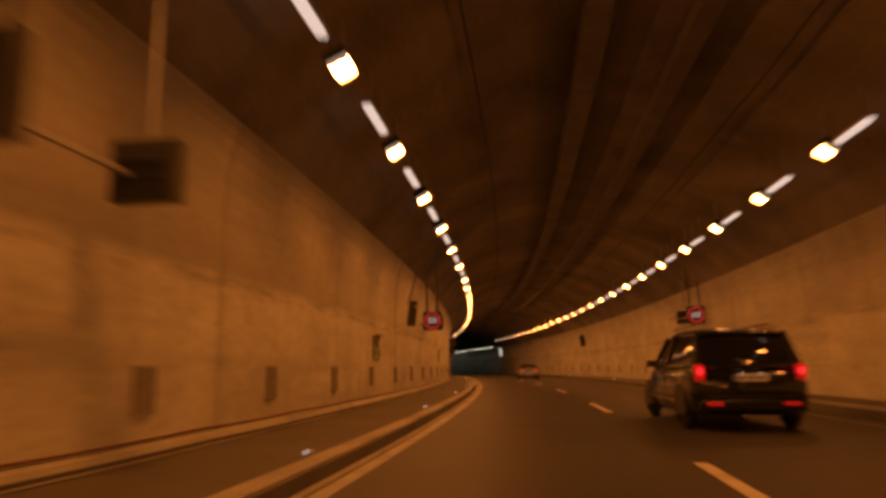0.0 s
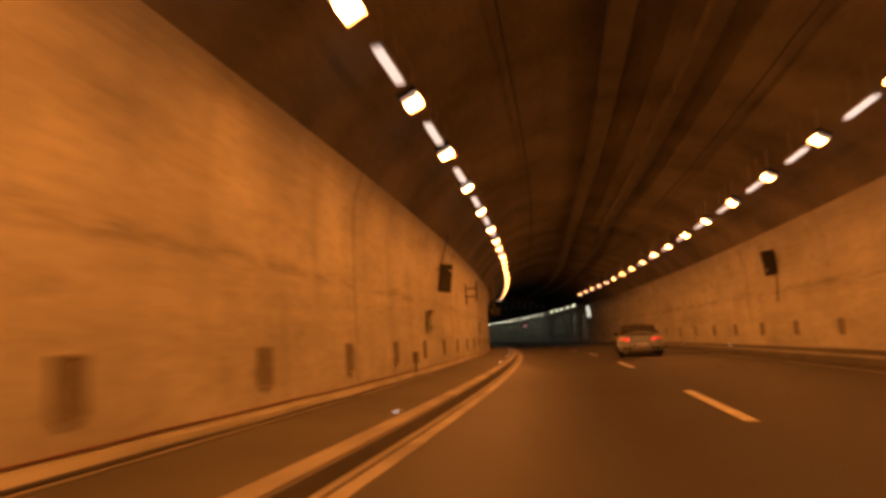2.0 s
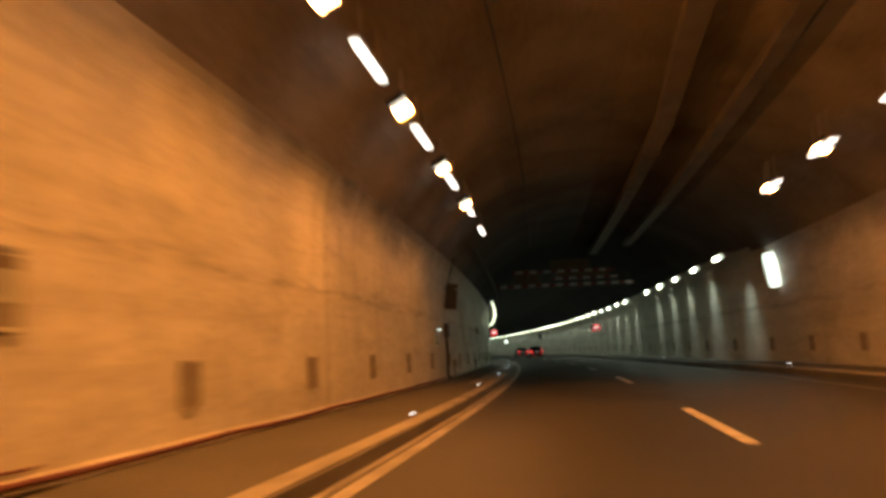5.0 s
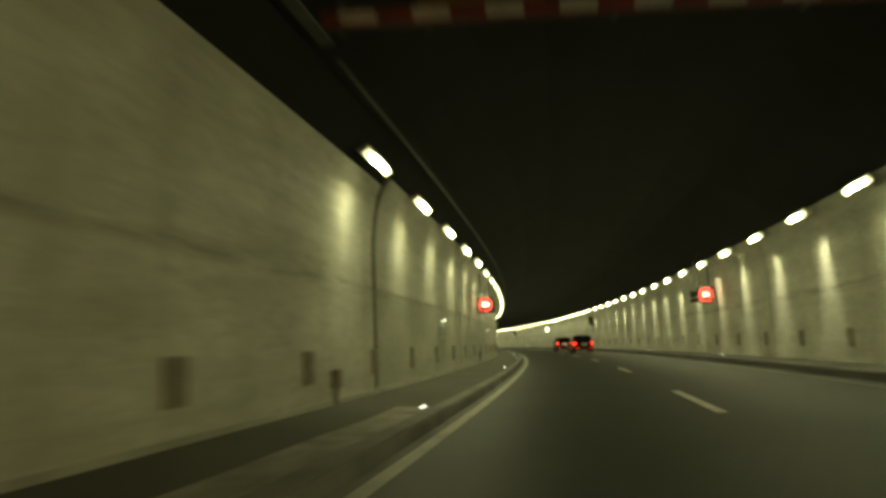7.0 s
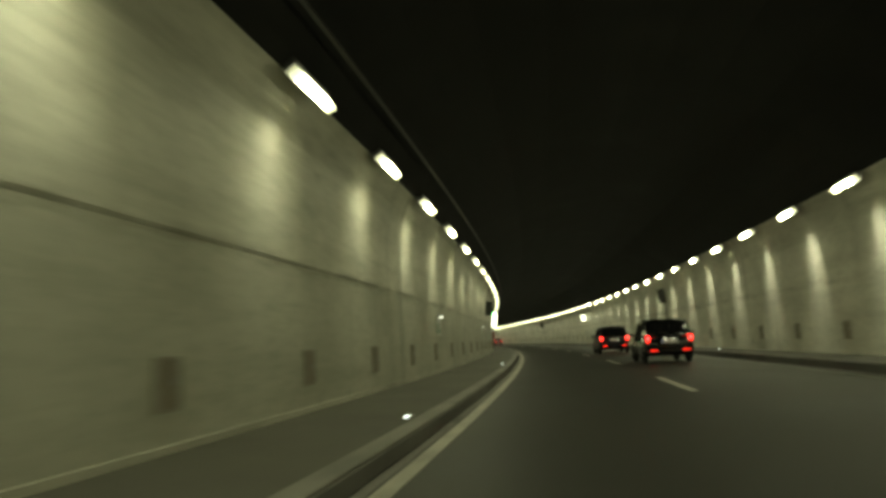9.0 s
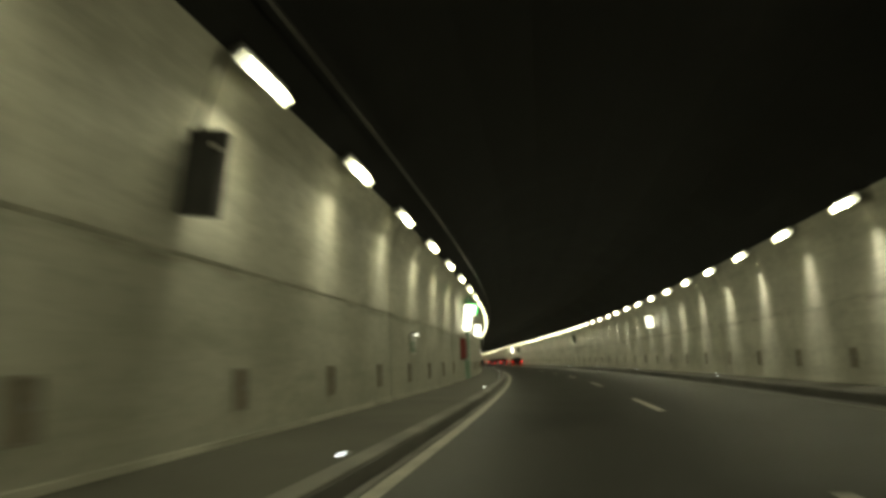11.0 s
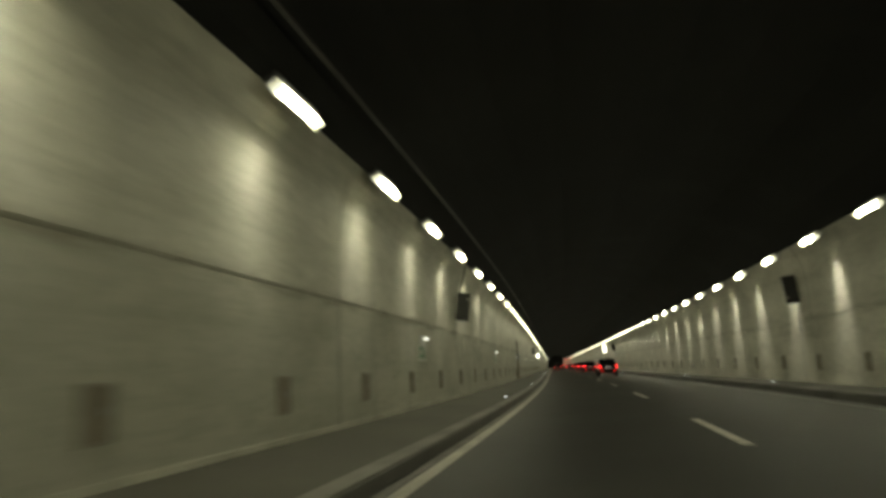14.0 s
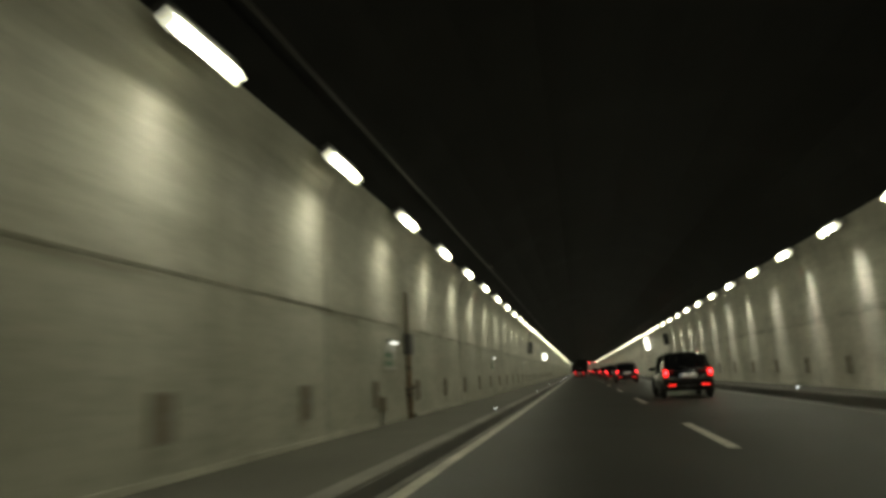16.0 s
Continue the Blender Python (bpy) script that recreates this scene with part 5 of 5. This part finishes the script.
def sports_car(m):
    """Rear-engined convertible: rounded tail, wide haunches, fixed wing that curves down into the wings."""
    e = empty("sports_car", m, "silver-white sports convertible with black soft top and rear wing", "car")
    keys = [(-2.215, 0.52, 0.36, 0.60, 0.0), (-2.19, 0.70, 0.27, 0.66, 0.01), (-2.13, 0.81, 0.21, 0.74, 0.03), (-2.02, 0.88, 0.19, 0.81, 0.06), (-1.75, 0.925, 0.19, 0.87, 0.09), (-1.2, 0.93, 0.19, 0.88, 0.06), (-0.6, 0.885, 0.18, 0.85, 0.03), (0.5, 0.875, 0.18, 0.83, 0.03),
            (1.3, 0.90, 0.18, 0.80, 0.02), (1.9, 0.84, 0.20, 0.66, 0.05), (2.1, 0.72, 0.24, 0.56, 0.04), (2.22, 0.50, 0.30, 0.46, 0.02)]
    part("body", car_body(keys, 64), M_WHITE_CAR, e, smooth=True)
    roof = [(-1.45, 0.66, 0.86, 0.92, 0.52), (-1.0, 0.72, 0.86, 1.13, 0.56), (-0.45, 0.76, 0.85, 1.30, 0.58), (0.05, 0.76, 0.84, 1.32, 0.58), (0.45, 0.76, 0.83, 1.23, 0.58), (1.05, 0.72, 0.82, 0.86, 0.62)]
    part("glasshouse", cabin(roof), M_GLASS, e, "dark window glass", smooth=True)
    part("soft_top", skin(roof, -1.35, 0.42), M_CLOTH, e, "black cloth soft top", smooth=True)
    part("rear_window", boxbm((0.26, 0.56, 0.012), (-1.02, 0, 1.118), 0.004, Matrix.Rotation(radians(-25), 4, "Y")), M_GLASS, e)
    # wing: a curved blade whose ends sweep down and forward
    bm = bmesh.new()
    rows = []
    for i in range(25):
        y = -0.78 + 1.56 * i / 24
        u = abs(y) / 0.78
        xc, zc, ch, th = -1.93 + 0.20 * u ** 2.2, 0.962 - 0.12 * u ** 3.0, 0.17 + 0.02 * u, 0.03
        rows.append([bm.verts.new((xc + ch * math.cos(a), y, zc + th * math.sin(a) + 0.02 * math.cos(a))) for a in [2 * math.pi * k / 10 for k in range(10)]])
    for r, q in zip(rows, rows[1:]):
        for k in range(10):
            bm.faces.new((r[k], r[(k + 1) % 10], q[(k + 1) % 10], q[k]))
    bm.faces.new(rows[0])
    bm.faces.new(rows[-1])
    wing = part("rear_wing", bm, M_WHITE_CAR, e, "raised body-colour rear wing", smooth=True)
    for y in (-0.45, 0.45):
        part("wing_stay", boxbm((0.22, 0.05, 0.12), (-1.86, y, 0.95), 0.015), M_DARK, wing)
    part("engine_grille", boxbm((0.30, 0.80, 0.02), (-1.58, 0, 0.965), 0.006, Matrix.Rotation(radians(8), 4, "Y")), M_DARK, e)
    # dark strip laid under the wing where only shade lies
    part("wing_shade", boxbm((0.10, 0.92, 0.014), (-1.98, 0, 0.880), 0.006), M_DARK, e, "dark strip standing in for shade under the wing")
    part("lid_crease", boxbm((0.012, 1.0, 0.012), (-2.195, 0, 0.625)), M_COVER, e)
    for s in (1, -1):
        yaw = Matrix.Rotation(radians(-24 * s), 4, "Z")
        lamp = part("tail_light", boxbm((0.16, 0.40, 0.14), (-2.075, s * 0.64, 0.70), 0.05, yaw), M_TAIL_DIM, e, "red tail light cluster")
        part("lit_strip", boxbm((0.02, 0.30, 0.055), (-2.16, s * 0.615, 0.685), 0.008, yaw), M_TAIL_HOT, lamp, "glaring red strip")
        vent = part("bumper_vent", boxbm((0.10, 0.34, 0.12), (-2.165, s * 0.56, 0.345), 0.04, Matrix.Rotation(radians(-14 * s), 4, "Z")), M_DARK, e, "black bumper opening")
        bm = bmesh.new()
        bmesh.ops.create_cone(bm, cap_ends=True, segments=16, radius1=0.05, radius2=0.05, depth=0.12, matrix=Matrix.Translation((-2.20, s * 0.53, 0.345)) @ Matrix.Rotation(math.pi / 2, 4, "Y") @ Matrix.Diagonal((0.75, 1.5, 1, 1)))
        part("exhaust_pipe", bm, M_CHROME, vent, "chrome exhaust tip")
        for z in (0.31, 0.355, 0.40):
            part("vent_slat", boxbm((0.05, 0.20, 0.02), (-2.055, s * 0.835, z), 0.006, Matrix.Rotation(radians(-56 * s), 4, "Z")), M_DARK, e)
        mirror(e, 0.72, s * 0.80, 0.95, M_BLACK_CAR)
        part("quarter_panel", rod(bmesh.new(), (-1.30, s * 0.66, 0.93), (-0.62, s * 0.62, 1.22), 0.07, 8), M_CLOTH, e)
        part("windscreen_post", rod(bmesh.new(), (0.98, s * 0.68, 0.88), (0.42, s * 0.58, 1.2), 0.03, 8), M_WHITE_CAR, e)
        for x in (-0.55, 0.62):
            part("door_seam", boxbm((0.012, 0.012, 0.5), (x, s * 0.882, 0.56)), M_COVER, e)
        part("door_handle", boxbm((0.18, 0.03, 0.03), (-0.36, s * 0.875, 0.74), 0.008), M_WHITE_CAR, e)
        part("side_intake", boxbm((0.26, 0.03, 0.10), (-0.78, s * 0.895, 0.62), 0.012, Matrix.Rotation(radians(12), 4, "Y")), M_DARK, e)
        part("head_light", rod(bmesh.new(), (1.90, s * 0.62, 0.60), (2.04, s * 0.60, 0.58), 0.11, 14), M_GLASS, e)
        part("reflector", boxbm((0.012, 0.03, 0.03), (-2.215, s * 0.36, 0.50), 0.006), M_PALE, e)
    part("rear_apron", boxbm((0.14, 1.1, 0.10), (-2.08, 0, 0.205), 0.02), M_DARK, e)
    plate(e, -2.225, 0.47, True)
    for x, r in ((-1.22, 0.335), (1.14, 0.325)):
        for y in (0.905, -0.905):
            arch(e, x, y * 0.985, r)
            wheel(e, x, y, r, 0.27)
    return e


def boxy_car(m, mat, label, suv=False, lit=True):
    """A five-door hatchback, or with suv=True a taller estate with roof rails."""
    e = empty("estate_car" if suv else "hatchback", m, label, "car")
    L, H = (2.35, 1.66) if suv else (1.95, 1.50)
    W = 0.93 if suv else 0.84
    belt = 1.02 if suv else 0.92
    keys = [(-L, W * 0.86, 0.36, belt - 0.14, 0.0), (-L + 0.08, W * 0.95, 0.26, belt, 0.01), (-L + 0.7, W, 0.22, belt, 0.02), (0.3, W, 0.21, belt - 0.02, 0.02), (L - 1.15, W * 0.99, 0.21, belt - 0.04, 0.03), (L - 0.35, W * 0.94, 0.22, belt - 0.18, 0.05), (L, W * 0.74, 0.32, belt - 0.36, 0.03)]
    part("body", car_body(keys), mat, e, smooth=True)
    roof = [(-L + 0.06, W * 0.86, belt, belt + 0.05, W * 0.74), (-L + 0.35, W * 0.88, belt, H - 0.10, W * 0.72), (-L + 0.8, W * 0.90, belt, H - 0.01, W * 0.72), (0.0, W * 0.90, belt - 0.01, H, W * 0.72), (0.45, W * 0.90, belt - 0.02, H - 0.06, W * 0.72), (L - 0.95, W * 0.86, belt - 0.04, belt + 0.01, W * 0.78)]
    part("glasshouse", cabin(roof), M_GLASS, e, "dark window glass", smooth=True)
    part("roof", skin(roof, -L + 0.34, 0.46), mat, e, smooth=True)
    for s in (1, -1):
        part("rear_post", rod(bmesh.new(), (-L + 0.12, s * W * 0.84, belt), (-L + 0.42, s * W * 0.72, H - 0.10), 0.06, 8), mat, e)
        part("centre_post", rod(bmesh.new(), (-0.25, s * W * 0.91, belt), (-0.32, s * W * 0.74, H - 0.08), 0.045, 8), mat, e)
        part("windscreen_post", rod(bmesh.new(), (L - 1.02, s * W * 0.86, belt), (0.44, s * W * 0.73, H - 0.12), 0.035, 8), mat, e)
        part("belt_strip", boxbm((2.4, 0.012, 0.022), (-0.45, s * W * 0.925, belt + 0.01)), M_CHROME if suv else M_DARK, e)
        lamp = part("tail_light", boxbm((0.10, 0.14, 0.26), (-L + 0.04, s * W * 0.82, belt - 0.10), 0.03), M_TAIL_DIM, e, "red tail light")
        if lit:
            part("lit_bulb", rod(bmesh.new(), (-L - 0.03, s * W * 0.82, belt - 0.08), (-L + 0.02, s * W * 0.82, belt - 0.08), 0.055, 12), M_TAIL, lamp, "glowing red bulb")
        # reflector glows by itself, in place of light thrown back
        part("reflector", boxbm((0.02, 0.24, 0.055), (-L - 0.046, s * W * 0.62, 0.44), 0.008), M_TAIL_DIM, e, "red reflector with a faint glow put in")
        mirror(e, 0.78, s * W * 0.92, belt + 0.06, mat)
        for x in (0.42, -0.62):
            part("door_handle", boxbm((0.16, 0.03, 0.03), (x - 0.25, s * W * 0.985, belt - 0.14), 0.008), M_CHROME if suv else mat, e)
        for x in (0.75, -0.28, -1.1):
            part("door_seam", boxbm((0.010, 0.012, 0.55), (x, s * W * 0.998, 0.60)), M_DARK, e)
        part("head_light", boxbm((0.14, 0.3, 0.14), (L - 0.12, s * W * 0.66, belt - 0.28), 0.04), M_FLARE if suv else M_GLASS, e)
        if suv:
            part("roof_rail", rod(bmesh.new(), (-1.6, s * W * 0.62, H + 0.05), (0.3, s * W * 0.62, H + 0.05), 0.018, 8), M_CHROME, e)
            part("side_moulding", boxbm((2.9, 0.02, 0.06), (0.0, s * W * 1.0, 0.50), 0.006), M_DARK, e)
    part("rear_bumper", boxbm((0.14, W * 1.72, 0.20), (-L + 0.03, 0, 0.42), 0.05), mat, e)
    part("tailgate_seam", boxbm((0.012, W * 1.4, 0.012), (-L - 0.005, 0, 0.55)), M_DARK, e)
    part("rear_wiper", rod(bmesh.new(), (-L + 0.05, 0.0, belt + 0.06), (-L + 0.14, 0.34, belt + 0.14), 0.012, 6), M_DARK, e)
    plate(e, -L - 0.012, belt - 0.18, True)
    r = 0.35 if suv else 0.30
    for x in (-L + 0.82, L - 0.86):
        for y in (W, -W):
            arch(e, x, y * 0.985, r)
            wheel(e, x, y, r, 0.21)
    return e


sports_car(stand(63.8, 5.18, 0.0, -5))
boxy_car(stand(12.9, 5.22, 0.0), M_BLACK_CAR, "black estate car with chrome window strip and roof rails", suv=True)
hb = boxy_car(stand(309.0, 5.17, 0.0), M_BLACK_CAR, "dark hatchback with lit red tail lights", lit=True)
hb2 = boxy_car(stand(339.0, 5.15, 0.0), M_NAVY_CAR, "dark blue hatchback far ahead with lit tail lights", lit=True)
for s, a in ((356.0, 5.0), (384.0, 5.2), (408.0, 1.7), (424.0, 1.75), (446.0, 5.2), (441.0, 1.7)):
    copy_thing(hb2, stand(s, a, 0.0))
for s, a in ((180.0, 5.15),):
    copy_thing(hb, stand(s, a, 0.0))
copy_thing(hb2, stand(195.0, 5.1, 0.0))


def box_van(m):
    e = empty("box_van", m, "pale box van far ahead with red marker lights", "van")
    part("cargo_box", boxbm((5.2, 2.3, 2.3), (0, 0, 2.0), 0.04), M_PALE, e)
    part("cab", boxbm((1.8, 2.0, 1.9), (3.4, 0, 1.35), 0.2), M_WHITE_CAR, e)
    part("chassis", boxbm((6.6, 0.9, 0.25), (0.6, 0, 0.7)), M_DARK, e)
    part("door_seam", boxbm((0.02, 0.03, 2.2), (-2.61, 0, 2.0)), M_DARK, e)
    for s in (1, -1):
        part("tail_light", boxbm((0.08, 0.16, 0.22), (-2.62, s * 1.0, 0.85), 0.02), M_TAIL, e, "glowing red tail light")
        part("marker_light", boxbm((0.05, 0.3, 0.10), (-2.62, s * 0.85, 3.05), 0.02), M_TAIL, e, "glowing red marker light")
        for x in (-1.5, 3.2):
            wheel(e, x, s * 1.02, 0.38, 0.24)
    part("bumper", boxbm((0.12, 2.1, 0.14), (-2.66, 0, 0.55), 0.02), M_DARK, e)
    return e


box_van(stand(470.0, 5.2, 0.0))
